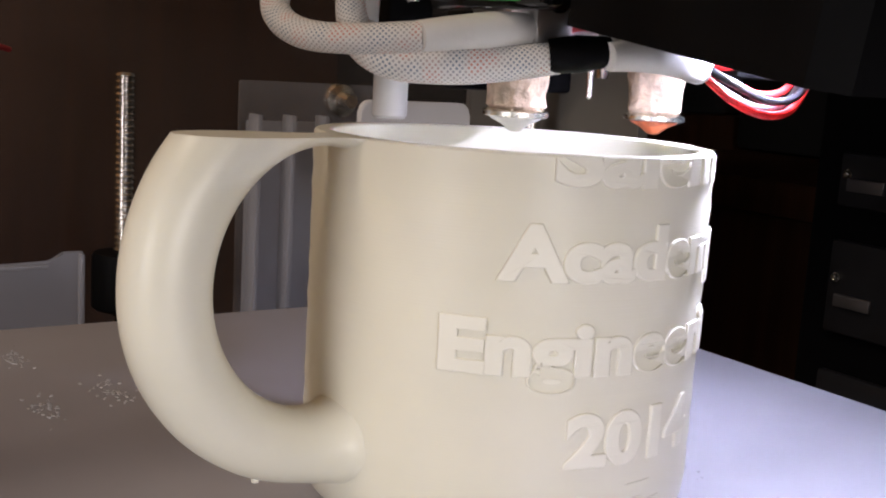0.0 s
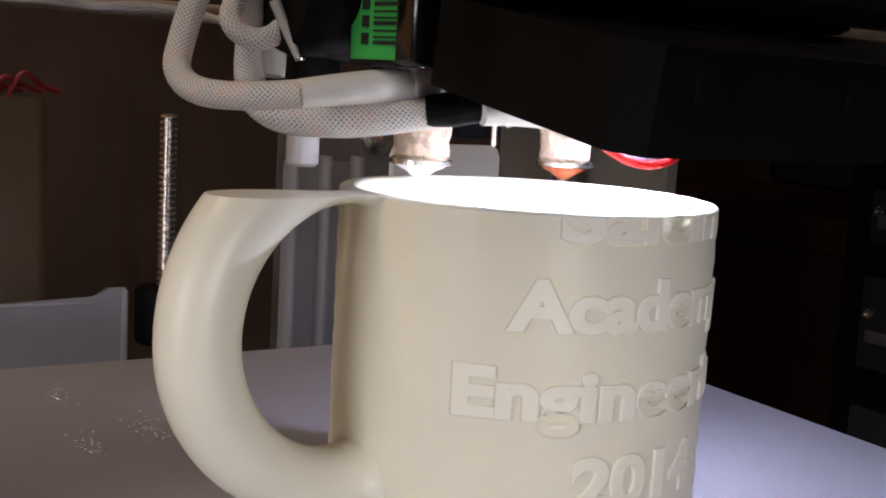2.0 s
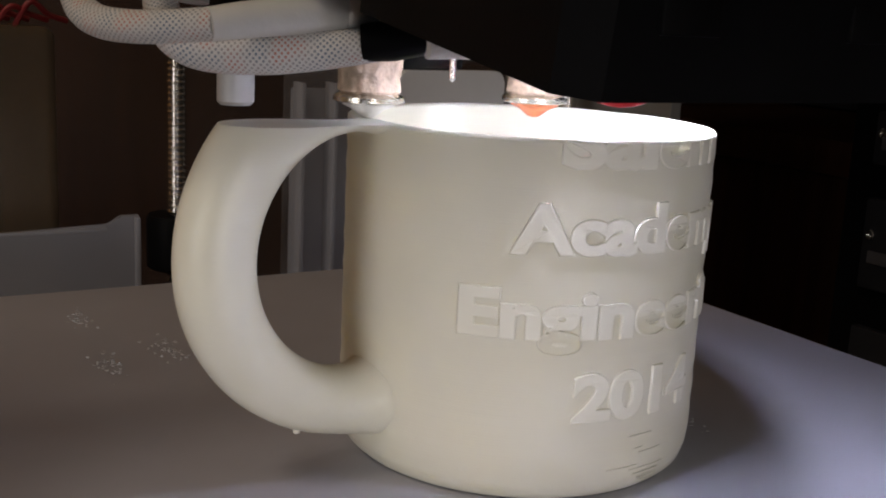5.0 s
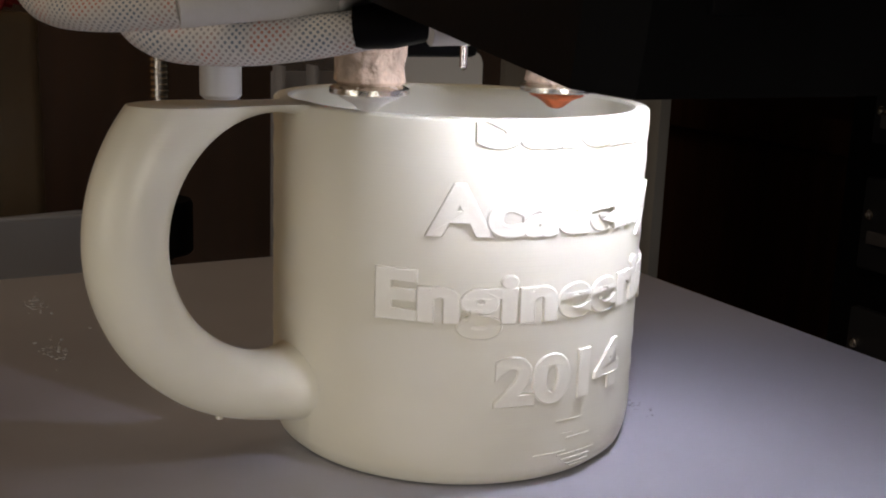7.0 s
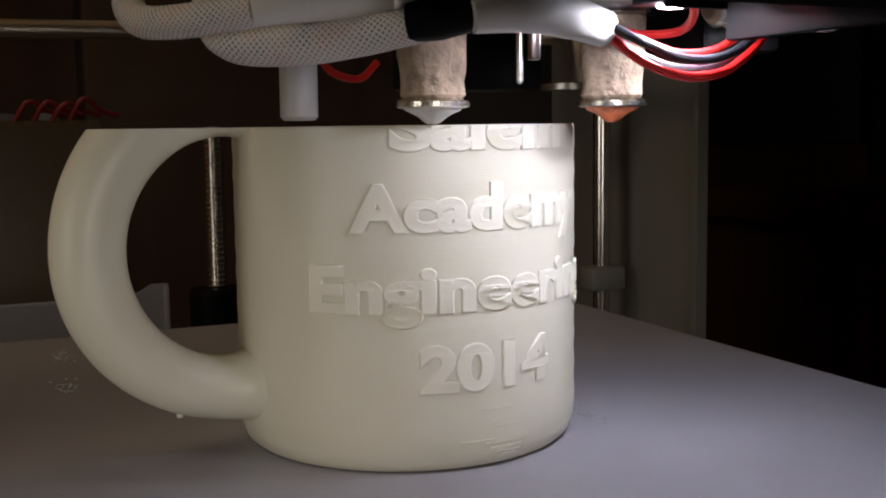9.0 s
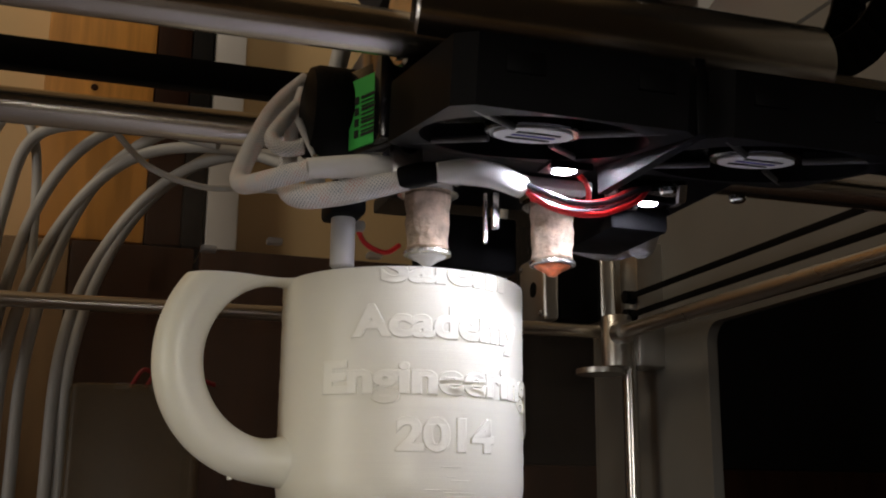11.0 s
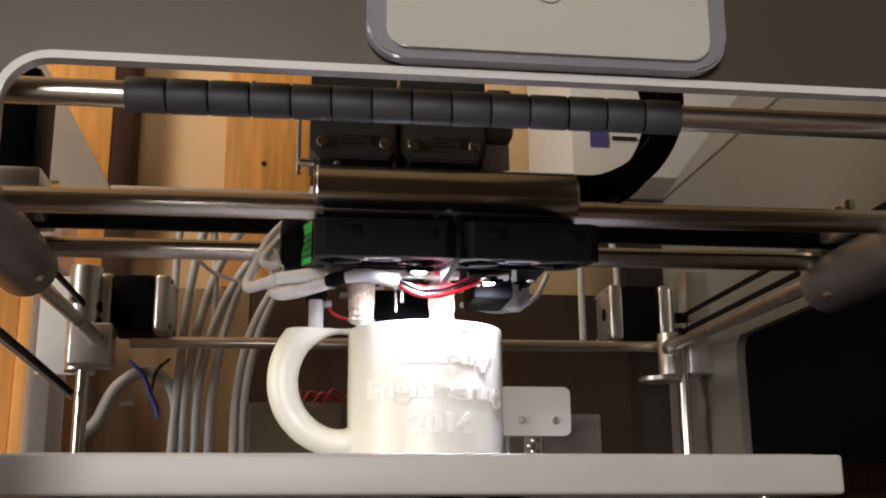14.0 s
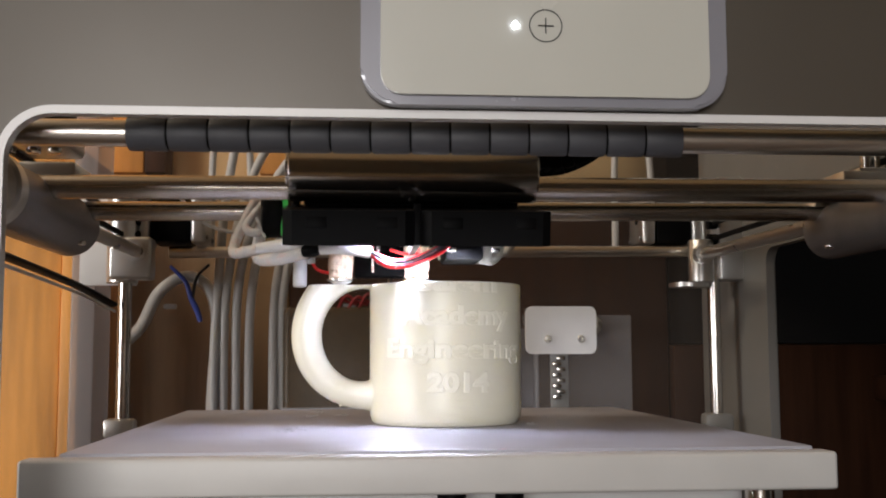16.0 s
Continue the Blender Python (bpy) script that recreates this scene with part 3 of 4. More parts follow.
# ---- rear and side mechanics ----
def corner_posts():
    for side, x, y in ((-1, -0.2470, 0.3465), (1, 0.2780, 0.3580)):
        ob = thing("corner_post", "steel guide rod in an aluminium corner bracket", "guide rod", "guide rods")
        part("guide_rod", rodm((x, y, -0.42), (x, y, 0.135), 0.0057), "steel", ob, "polished upright rod")
        if side > 0:
            part("collar", lathe([(0.0105, 0.103), (0.0112, 0.1036), (0.0112, 0.140), (0.0105, 0.141)], (x - 0.014, y - 0.008, 0)), "alu", ob)
            part("bracket", boxm((x + 0.004, y - 0.008, 0.105), (x + 0.030, y + 0.02, 0.200), 0.002), "alu", ob)
            part("foot_flange", lathe([(0.018, 0.099), (0.018, 0.1028)], (x - 0.022, y + 0.004, 0)), "alu", ob)
        else:
            part("collar", lathe([(0.013, 0.101), (0.0135, 0.1015), (0.0135, 0.190), (0.0125, 0.191)], (x - 0.004, y + 0.006, 0)), "alu", ob)
            part("bracket", boxm((x - 0.012, y - 0.0145, 0.1035), (x + 0.0235, y + 0.012, 0.1400), 0.003, 3), "alu", ob)
            part("mount_plate", boxm((x - 0.044, y + 0.020, 0.100), (x + 0.006, y + 0.023, 0.186), 0.001), "white", ob, "white painted mounting plate")
            screw_head("bolt", (x + 0.014, y - 0.0146, 0.127), "-Y", 0.0035, ob, "darkmetal")
            screw_head("bolt", (x - 0.010, y - 0.0075, 0.160), "-Y", 0.003, ob, "darkmetal")
        part("rod_clamp", boxm((x - 0.014, y - 0.012, -0.031), (x + 0.012, y + 0.006, -0.015), 0.003), "alu" if side < 0 else "inner", ob)
    ob = thing("rear_rod", "dull steel rod across the back of the printer", "rod")
    part("rod", rodm((-0.215, 0.376, 0.1305), (0.262, 0.376, 0.1335), 0.0051), "rod", ob)


def motor(x0, x1, y, z0, z1):
    ob = thing("stepper_motor", "black stepper motor with silver end plates", "motor", "stepper motors")
    w = x1 - x0
    part("stator", boxm((x0 + 0.22 * w, y + 0.0008, z0 + 0.001), (x1 - 0.22 * w, y + 0.05, z1 - 0.001), 0.003), "black", ob)
    for a, b in ((x0, x0 + 0.218 * w), (x1 - 0.218 * w, x1)):
        p = part("end_plate", boxm((a, y, z0), (b, y + 0.05, z1), 0.004, 3), "alu", ob, "silver end plate")
        for yy in (y + 0.006, y + 0.044):
            for zz in (z0 + 0.006, z1 - 0.006):
                screw_head("screw", (a - 0.0001 if a == x0 else b + 0.0001, yy, zz), "-X" if a == x0 else "X", 0.0022, p, "darkmetal")
    bm = lathe([(0.006, 0), (0.006, 0.0006), (0.004, 0.0008)], segments=20)
    bm.transform(Matrix.Translation((x0, y + 0.02, (z0 + z1) / 2)) @ pose(0, 0, 0, 0, -90, 0))
    part("shaft_hole", bm, "black", ob)


def side_rails():
    for x, s in ((-0.236, -1), (0.262, 1)):
        ob = thing("side_rail", "grey steel rail running front to back", "rail", "side rails")
        part("rod", rodm((x, -0.262, 0.1215), (x, 0.352, 0.1275), 0.0052), "rod", ob)
        for yy in (-0.258, 0.330):
            part("end_collar", lathe([(0.0054, 0), (0.0085, 0.0004), (0.0085, 0.0116), (0.0054, 0.012)], (x, yy, 0.1216 if yy < 0 else 0.1272), "Y", 28), "alu", ob)
        bt = thing("drive_belt", "thin black double drive belt along the rail", "belt", "drive belts")
        for dz in (0.140, 0.154):
            part("strand", boxm((x + s * 0.012, -0.25, dz), (x + s * 0.0135, 0.36, dz + 0.0045), 0.0004), "black", bt)
            part("pulley", lathe([(0.005, 0), (0.005, 0.008), (0.004, 0.009)], (x + s * 0.009, 0.35, dz + 0.002), "X", 20), "black", bt)
    ob = thing("cable_strap", "dark sagging cable strap along the side wall", "strap")
    part("strap", hose([(-0.262, -0.26, 0.118), (-0.262, -0.10, 0.104), (-0.262, 0.08, 0.098), (-0.262, 0.24, 0.092), (-0.255, 0.335, 0.082)], 0.0048, 10, 6, 0.5), "black", ob)
    part("strap_edge", hose([(-0.258, -0.26, 0.111), (-0.258, -0.10, 0.097), (-0.258, 0.08, 0.091), (-0.258, 0.24, 0.085), (-0.252, 0.33, 0.076)], 0.0013, 8, 6), "white", ob)


def rear_parts():
    ob = thing("lead_screw", "threaded steel lead screw in a black knob", "lead screw")
    bm = bmesh.new()
    x, y = 0.0285, 0.372
    rings = []
    z, k = -0.12, 0
    while z < 0.080:
        r = 0.0057 if k % 2 else 0.0041
        rings.append([bm.verts.new((x + r * math.cos(a), y + r * math.sin(a), z)) for a in [2 * math.pi * i / 18 for i in range(18)]])
        z += 0.0016
        k += 1
    for p, q in zip(rings, rings[1:]):
        for i in range(18):
            bm.faces.new((p[i], p[(i + 1) % 18], q[(i + 1) % 18], q[i]))
    bm.faces.new(rings[-1])
    part("thread", bm, "steel", ob, "bright threaded rod")
    part("knob", lathe([(0.0145, -0.0445), (0.0163, -0.043), (0.0163, -0.0165), (0.0150, -0.0145), (0.005, -0.0145)], (x, y, 0)), "black", ob, "black plastic nut")
    br = thing("white_bracket", "white plastic bracket with two screws behind the bed", "bracket")
    bm = slab(rounded(0.0815, 0.0385, 0.1365, 0.0752, 0.005), 0.218, 0.222, 0.0006)
    part("plate", bm, "white", br)
    for xx in (0.0985, 0.1245):
        screw_head("screw", (xx, 0.2179, 0.0500), "-Y", 0.0030, br, "brass")
    part("stem", boxm((0.1005, 0.2195, -0.05), (0.1145, 0.2215, 0.0386), 0.0005), "inner", br)
    for k in range(8):
        part("chain_link", boxm((0.1015 + 0.003 * (k % 2), 0.2165, 0.004 + 0.0042 * k), (0.1085 + 0.003 * (k % 2), 0.2192, 0.0074 + 0.0042 * k), 0.0008), "steel", br)
    fr = thing("frosted_guard", "frosted plastic guard behind the bed", "guard")
    bm = slab([(-0.11, -0.06), (-0.0115, -0.06), (-0.0115, 0.0), (-0.0200, 0.0), (-0.0260, -0.0045), (-0.11, -0.0065)], 0.30, 0.303, 0.0006)
    part("low_plate", bm, "frost", fr)
    part("top_flange", boxm((-0.11, 0.2975, -0.0068), (-0.0270, 0.2998, -0.0048), 0.0006), "frost", fr)
    part("end_flange", boxm((-0.0140, 0.2960, -0.06), (-0.0116, 0.2998, -0.0005), 0.0006), "frost", fr)
    ch = thing("frosted_channel", "frosted upright plastic channel behind the bed", "channel")
    part("web", boxm((0.066, 0.302, -0.07), (0.104, 0.305, 0.0600), 0.0005), "frost", ch)
    for xx in (0.066, 0.0835, 0.101):
        part("flange", boxm((xx, 0.290, -0.07), (xx + 0.0025, 0.3018, 0.0635), 0.0005), "frost", ch)
    gp = thing("grey_sheet", "grey sheet panel at the back of the printer", "panel")
    part("sheet", boxm((0.112, 0.425, -0.12), (0.2180, 0.428, 0.076), 0.001), "smoke", gp)
    bm = lathe([(0.011, 0), (0.010, 0.004), (0.006, 0.006), (0.004, 0.016)], segments=24)
    bm.transform(Matrix.Translation((0.178, 0.4245, 0.066)) @ pose(0, 0, 0, 90, 0, 0))
    part("brass_fitting", bm, "brass", gp)
    for k, (x0, x1, top) in enumerate(((-0.181, -0.150, 0.258), (-0.172, -0.105, 0.264), (-0.161, -0.088, 0.245), (-0.148, -0.072, 0.264), (-0.126, -0.050, 0.240), (-0.118, -0.030, 0.254))):
        tb = thing("filament_tube", "milky white feed tube curving behind the bed", "tube", "feed tubes")
        pts = [(x0 + 0.004, 0.43 + 0.004 * (k % 3), -0.25), (x0, 0.43 + 0.004 * (k % 3), 0.0), (x0 + 0.004, 0.43, 0.115), (x0 * 0.6 + x1 * 0.4, 0.428, top - 0.052), (x1, 0.42, top), (x1 + 0.06, 0.40, top + 0.006 + 0.002 * k), (x1 + 0.12, 0.37, top - 0.01)]
        part("tube", hose(pts, 0.0042, 14, 8), "tube", tb)
    lp = thing("looped_hose", "white hose looped in an arch with a blue tie", "hose")
    part("hose", hose([(-0.262, 0.42, 0.050), (-0.247, 0.425, 0.066), (-0.232, 0.43, 0.098), (-0.208, 0.435, 0.113), (-0.186, 0.435, 0.100), (-0.178, 0.435, 0.060), (-0.182, 0.435, 0.0), (-0.185, 0.435, -0.2)], 0.0056, 14, 8), "tube", lp)
    tie = thing("blue_wire_tie", "blue twisted wire tie hanging on the hose", "wire tie")
    part("wire", hose([(-0.222, 0.428, 0.122), (-0.208, 0.427, 0.108), (-0.202, 0.425, 0.092), (-0.196, 0.425, 0.080), (-0.193, 0.425, 0.070)], [0.0016, 0.0022, 0.0028, 0.0022], 10, 5), "blue", tie)
    part("wire", hose([(-0.186, 0.428, 0.124), (-0.197, 0.427, 0.112), (-0.201, 0.4245, 0.090)], 0.0015, 10, 5), "wire", tie)
    for k, (x, z) in enumerate(((-0.232, 0.083), (-0.085, 0.083), (-0.06, 0.083), (0.02, 0.20), (-0.03, 0.19), (0.10, 0.195))):
        cl = thing("clear_clip", "small clear plastic clip on the back pane", "clip", "clear clips")
        part("clip", boxm((x, 0.452, z), (x + 0.012, 0.4618, z + 0.005), 0.0012), "frost", cl)
    for x, top in ((-0.185, 0.275), (0.205, 0.268)):
        lw = thing("upper_hose", "white hose hooked over near the back frame", "hose", "upper hoses")
        part("hose", hose([(x, 0.43, 0.14), (x + 0.002, 0.43, top - 0.03), (x + 0.018, 0.428, top), (x + 0.034, 0.428, top - 0.03), (x + 0.038, 0.43, 0.15)], 0.0034, 12, 8), "tube", lw)


def rear_top_motor():
    ob = thing("top_motor", "dark motor with a clear clamp in the upper corner", "motor")
    part("body", boxm((-0.262, 0.02, 0.172), (-0.222, 0.066, 0.235), 0.004), "black", ob)
    p = part("clamp", boxm((-0.258, 0.014, 0.158), (-0.216, 0.062, 0.1715), 0.003), "alu", ob)
    for xx in (-0.250, -0.236, -0.224):
        screw_head("bolt", (xx, 0.022, 0.1578), "-Z", 0.0042, p)
    o2 = thing("idler_bracket", "clear bracket with steel bolts in the upper corner", "bracket")
    for k, (xx, zz) in enumerate(((0.262, 0.152), (0.274, 0.160), (0.284, 0.154))):
        part("bolt", rodm((xx, 0.02 + 0.01 * k, zz - 0.012), (xx, 0.02 + 0.01 * k, zz + 0.012), 0.0042), "steel", o2)
    part("plate", boxm((0.252, 0.01, 0.146), (0.298, 0.06, 0.150), 0.001), "alu", o2)


# ---- gantry and head ----
def build_gantry():
    ob = thing("gantry", "pair of steel cross rods between grey end blocks", "gantry")
    part("front_rod", rodm((-0.222, -0.0665, 0.1245), (0.262, -0.0665, 0.1265), 0.0063), "rod", ob, "polished front cross rod")
    part("rear_rod", rodm((-0.222, 0.022, 0.1235), (0.258, 0.022, 0.1265), 0.0058), "rod", ob, "polished rear cross rod")
    part("cross_bar", boxm((-0.222, 0.008, 0.1318), (0.252, 0.014, 0.1420), 0.001), "black", ob, "flat black cross bar")
    for s, x in ((-1, -0.222), (1, 0.252)):
        bl = part("end_block", lathe([(0.0155, -0.115), (0.0175, -0.113), (0.0175, 0.036), (0.0160, 0.038)], (x, 0, 0.1155), "Y", 40), "darkmetal", ob, "dark grey round end block")
        part("cap", lathe([(0.0165, -0.1280), (0.0185, -0.1265), (0.0185, -0.1155)], (x, 0, 0.1155), "Y", 40), "alu", bl, "bright metal cap")
        part("hole", lathe([(0.0036, 0.0381), (0.0036, 0.0386)], (x - s * 0.006, 0, 0.112), "Y", 16), "black", bl)
        screw_head("bolt", (x - s * 0.0125, 0.010, 0.1045), "-Z", 0.0032, bl)
        part("clamp", boxm((x - 0.016, -0.02, 0.1335), (x + 0.016, 0.03, 0.146), 0.002), "alu", bl)
    return ob


def fan(x0, x1, y0, y1, z0, z1, head, tilt):
    cx, cy, r = (x0 + x1) / 2, (y0 + y1) / 2, (x1 - x0) * 0.47
    n = 40
    bm = bmesh.new()
    hole = [(cx + r * math.cos(2 * math.pi * (k + 0.5) / n), cy + r * math.sin(2 * math.pi * (k + 0.5) / n)) for k in range(n)]
    rim = []
    for k in range(n):
        a = 2 * math.pi * (k + 0.5) / n
        c, s = math.cos(a), math.sin(a)
        f = min((x1 - x0) / 2 / max(abs(c), 1e-6), (y1 - y0) / 2 / max(abs(s), 1e-6))
        rim.append((cx + f * c, cy + f * s))
    lay = [[bm.verts.new((x, y, z)) for x, y in line] for line in (rim, hole) for z in (z0, z1)]
    for k in range(n):
        j = (k + 1) % n
        bm.faces.new((lay[0][k], lay[0][j], lay[2][j], lay[2][k]))
        bm.faces.new((lay[1][k], lay[3][k], lay[3][j], lay[1][j]))
        bm.faces.new((lay[0][k], lay[1][k], lay[1][j], lay[0][j]))
        bm.faces.new((lay[2][k], lay[2][j], lay[3][j], lay[3][k]))
    bm.transform(tilt)
    fr = part("fan_frame", bm, "black", head, "square black cooling fan frame")
    bm = boxm((x0 + 0.004, y0 + 0.004, z1 - 0.001), (x1 - 0.004, y1 - 0.004, z1 - 0.0002), 0)
    bm.transform(tilt)
    part("back_plate", bm, "black", fr)
    bm = lathe([(0.0125, z0 + 0.0014), (0.0130, z0 + 0.002), (0.0130, z1 - 0.003)], (cx, cy, 0), segments=32)
    bm.transform(tilt)
    part("hub", bm, "gloss", fr)
    bm = lathe([(0.0105, z0 + 0.0009), (0.0105, z0 + 0.0013)], (cx, cy, 0), segments=32)
    bm.transform(tilt)
    lb = part("hub_label", bm, "paper", fr, "round printed paper label")
    for dy in (-0.004, 0.0, 0.004):
        bm = boxm((cx - 0.006, cy + dy - 0.0007, z0 + 0.0006), (cx + 0.006, cy + dy + 0.0007, z0 + 0.00085), 0)
        bm.transform(tilt)
        part("print_bar", bm, "violet" if dy == 0 else "ink", lb)
    for k in range(4):
        a = radians(45 + 90 * k)
        p, q = (cx + 0.0128 * math.cos(a), cy + 0.0128 * math.sin(a), z0 + 0.0008), (cx + (r + 0.006) * math.cos(a), cy + (r + 0.006) * math.sin(a), z0 + 0.0008)
        bm = rodm(p, q, 0.0009, 0.0002, 10)
        bm.transform(tilt)
        part("spoke", bm, "grey", fr)
    for k in range(7):
        a = 2 * math.pi * k / 7
        bm = bmesh.new()
        rows_ = []
        for t in (0.0, 0.5, 1.0):
            rad = 0.0128 + (r - 0.0135) * t
            row = [bm.verts.new((cx + rad * math.cos(a + d), cy + rad * math.sin(a + d), z)) for d, z in ((-0.28, z0 + 0.005), (0.05, z0 + 0.008), (0.38, z1 - 0.006))]
            rows_.append(row)
        for p, q in zip(rows_, rows_[1:]):
            for i in range(2):
                bm.faces.new((p[i], p[i + 1], q[i + 1], q[i]))
        bmesh.ops.solidify(bm, geom=bm.faces[:], thickness=0.0006)
        bm.transform(tilt)
        part("blade", bm, "gloss", fr)
    return fr


def build_head():
    head = thing("extruder_carriage", "twin extruder carriage with black fans and ceramic-wrapped nozzles", "print head")
    hs = part("bearing_housing", lathe([(0.0120, -0.0272), (0.0140, -0.0270), (0.0147, -0.0262), (0.0147, 0.1030), (0.0140, 0.1040), (0.0120, 0.1042)], (0, -0.062, 0.1335), "X", 64), "steel", head, "polished steel bearing sleeve")
    part("end_ring", lathe([(0.0092, -0.0282), (0.0128, -0.0282), (0.0128, -0.0273)], (0, -0.062, 0.1335), "X", 48), "brass", hs)
    screw_head("set_screw", (-0.0165, -0.0665, 0.1473), "Z", 0.0022, hs, "darkmetal")
    part("rear_bearing", rodm((-0.010, 0.022, 0.125), (0.086, 0.022, 0.125), 0.0095), "alu", head)
    part("carriage", boxm((-0.0225, -0.046, 0.107), (0.100, 0.030, 0.118), 0.003), "black", head)
    part("carriage_top", boxm((-0.020, -0.046, 0.1185), (0.098, 0.012, 0.151), 0.003), "black", head)
    tilt = Matrix.Translation((0, -0.078, 0.104)) @ pose(0, 0, 0, 9, 0, 0) @ Matrix.Translation((0, 0.078, -0.104))
    fan(-0.0275, 0.0365, -0.111, -0.047, 0.0957, 0.1128, head, tilt)
    fan(0.0400, 0.1040, -0.111, -0.047, 0.0957, 0.1128, head, tilt)
    # black filler added to stop light showing in the gap between the fans
    part("fan_gap_filler", boxm((0.0366, -0.106, 0.0915), (0.0399, -0.050, 0.112), 0.0004), "black", head)
    for x in (-0.016, 0.018, 0.050, 0.086):
        bm = boxm((x, -0.1116, 0.099), (x + 0.010, -0.1102, 0.1045), 0.0004)
        part("vent", bm, "black", head)
    # gear boxes
    for x0 in (-0.0305, 0.0150):
        x1 = x0 + 0.0435
        out = [(x0 + 0.005, 0.1510), (x1 - 0.005, 0.1510), (x1, 0.156), (x1, 0.196), (x1 - 0.004, 0.200), (x0 + 0.004, 0.200), (x0, 0.196), (x0, 0.156)]
        gb = part("gear_box", slab(out, -0.0668, -0.020, 0.0012), "grey", head, "dark grey cast gear box")
        for sx in (x0 + 0.0062, x1 - 0.0062):
            screw_head("screw", (sx, -0.0669, 0.1590), "-Y", 0.0031, gb)
        bm = lathe([(0.005, 0), (0.005, 0.0004), (0.0005, 0.0005)], segments=24)
        bm.transform(Matrix.Translation(((x0 + x1) / 2, -0.0668, 0.182)) @ pose(0, 0, 0, 90, 0, 0))
        part("bore", bm, "black", gb)
        for dz, w in ((0.1625, 0.013), (0.1605, 0.009), (0.1585, 0.011)):
            part("print_bar", boxm((x0 + 0.016, -0.0671, dz), (x0 + 0.016 + w, -0.0669, dz + 0.0008), 0), "ink", gb)
        part("code_patch", boxm((x0 + 0.030, -0.0671, 0.1575), (x0 + 0.0355, -0.0669, 0.1635), 0), "ink", gb)
    part("box_flange", boxm((0.060, -0.058, 0.168), (0.075, -0.030, 0.196), 0.003), "inner", head)
    part("side_cover", boxm((0.0595, -0.050, 0.1505), (0.0740, -0.020, 0.1675), 0.001), "white", head)
    part("guide_pin", rodm((-0.036, -0.058, 0.151), (-0.0275, -0.058, 0.151), 0.0022), "steel", head)
    part("bright_strip", rodm((-0.036, -0.040, 0.150), (-0.036, -0.040, 0.196), 0.0012), "brass", head)
    # left blower and its label
    bl = part("blower", lathe([(0.010, -0.0445), (0.0140, -0.0435), (0.0150, -0.041), (0.0150, -0.030), (0.014, -0.0285)], (0, -0.014, 0.1195), "X", 40), "black", head, "round black motor body")
    part("blower_case", boxm((-0.0283, -0.044, 0.1035), (-0.0228, -0.004, 0.140), 0.0012), "gloss", head)
    slant = Matrix.Translation((-0.0295, -0.0330, 0)) @ pose(0, 0, 0, 0, 0, 24)
    lab = part("green_label", boxm((-0.0006, -0.0095, 0.1045), (0.0, 0.0075, 0.1260), 0), "green", head, "green paper label with a bar code")
    lab.data.transform(slant)
    bars = [(-0.005, 0.0015, 0.1075 + 0.0013 * k, 0.0004 if k % 3 else 0.0008) for k in range(10)]
    bars += [(0.0028, 0.0046, 0.1075 + 0.0035 * k, 0.0023) for k in range(4)]
    for y0, y1, z0, h in bars:
        ob = part("print_bar", boxm((-0.0009, y0, z0), (-0.00065, y1, z0 + h), 0), "ink", lab)
        ob.data.transform(slant)
    base = part("label_plate", boxm((0.0002, -0.0105, 0.1030), (0.0030, 0.0090, 0.1300), 0.0006), "gloss", head)
    base.data.transform(slant)
    # hot ends
    for x, tip in ((0.0, "pla"), (0.0440, "orange")):
        nz = part("nozzle_sleeve", lathe([(0.0060, 0.0826), (0.0068, 0.0832), (0.0066, 0.086), (0.0071, 0.0885), (0.0073, 0.092), (0.0070, 0.095), (0.0075, 0.098), (0.0075, 0.1005), (0.0060, 0.1010)], (x, 0, 0), segments=56, wobble=0.0007), "clay", head, "tan ceramic insulation wrap, rough and chipped")
        part("collar", lathe([(0.0070, 0.0806), (0.0078, 0.0809), (0.0078, 0.0819), (0.0067, 0.0826)], (x, 0, 0), segments=40), "brass", nz, "shiny metal nozzle collar")
        part("nozzle_tip", lathe([(0.0008, 0.0772), (0.0016, 0.0775), (0.0034, 0.0790), (0.0056, 0.0800), (0.0062, 0.0806)], (x, 0, 0), segments=32, wobble=0.0003), tip, nz)
        part("clamp_ring", lathe([(0.0070, 0.1008), (0.0100, 0.1010), (0.0100, 0.1030), (0.0070, 0.1035)], (x, 0, 0), segments=40), "steel", nz)
        part("heat_block", boxm((x - 0.009, -0.008, 0.1035), (x + 0.009, 0.008, 0.1075), 0.0012), "alu", head)
    part("hot_end_plate", boxm((-0.006, -0.016, 0.1030), (0.052, -0.0085, 0.1065), 0.0008), "white", head)
    eye = part("eye_bracket", boxm((-0.0215, -0.034, 0.0965), (-0.0120, -0.030, 0.1110), 0.001), "alu", head, "bright metal bracket with an eye")
    bm = lathe([(0.0030, 0), (0.0030, 0.0005), (0.0020, 0.0006)], segments=24)
    bm.transform(Matrix.Translation((-0.0165, -0.0341, 0.1060)) @ pose(0, 0, 0, 90, 0, 0))
    part("eye", bm, "black", eye)
    part("spring_clip", boxm((0.0205, -0.006, 0.0905), (0.0228, -0.003, 0.1030), 0.0006), "steel", head)
    part("spring_pin", rodm((0.0185, -0.004, 0.0855), (0.0185, -0.004, 0.1030), 0.0008), "steel", head)
    rf = part("rear_fan", boxm((0.008, 0.036, 0.0855), (0.046, 0.046, 0.1065), 0.0015), "black", head, "small black rear fan")
    lc = part("lamp_barrel", rodm((0.0560, -0.020, 0.1015), (0.0775, -0.020, 0.1050), 0.0045), "steel", head, "bright steel barrel")
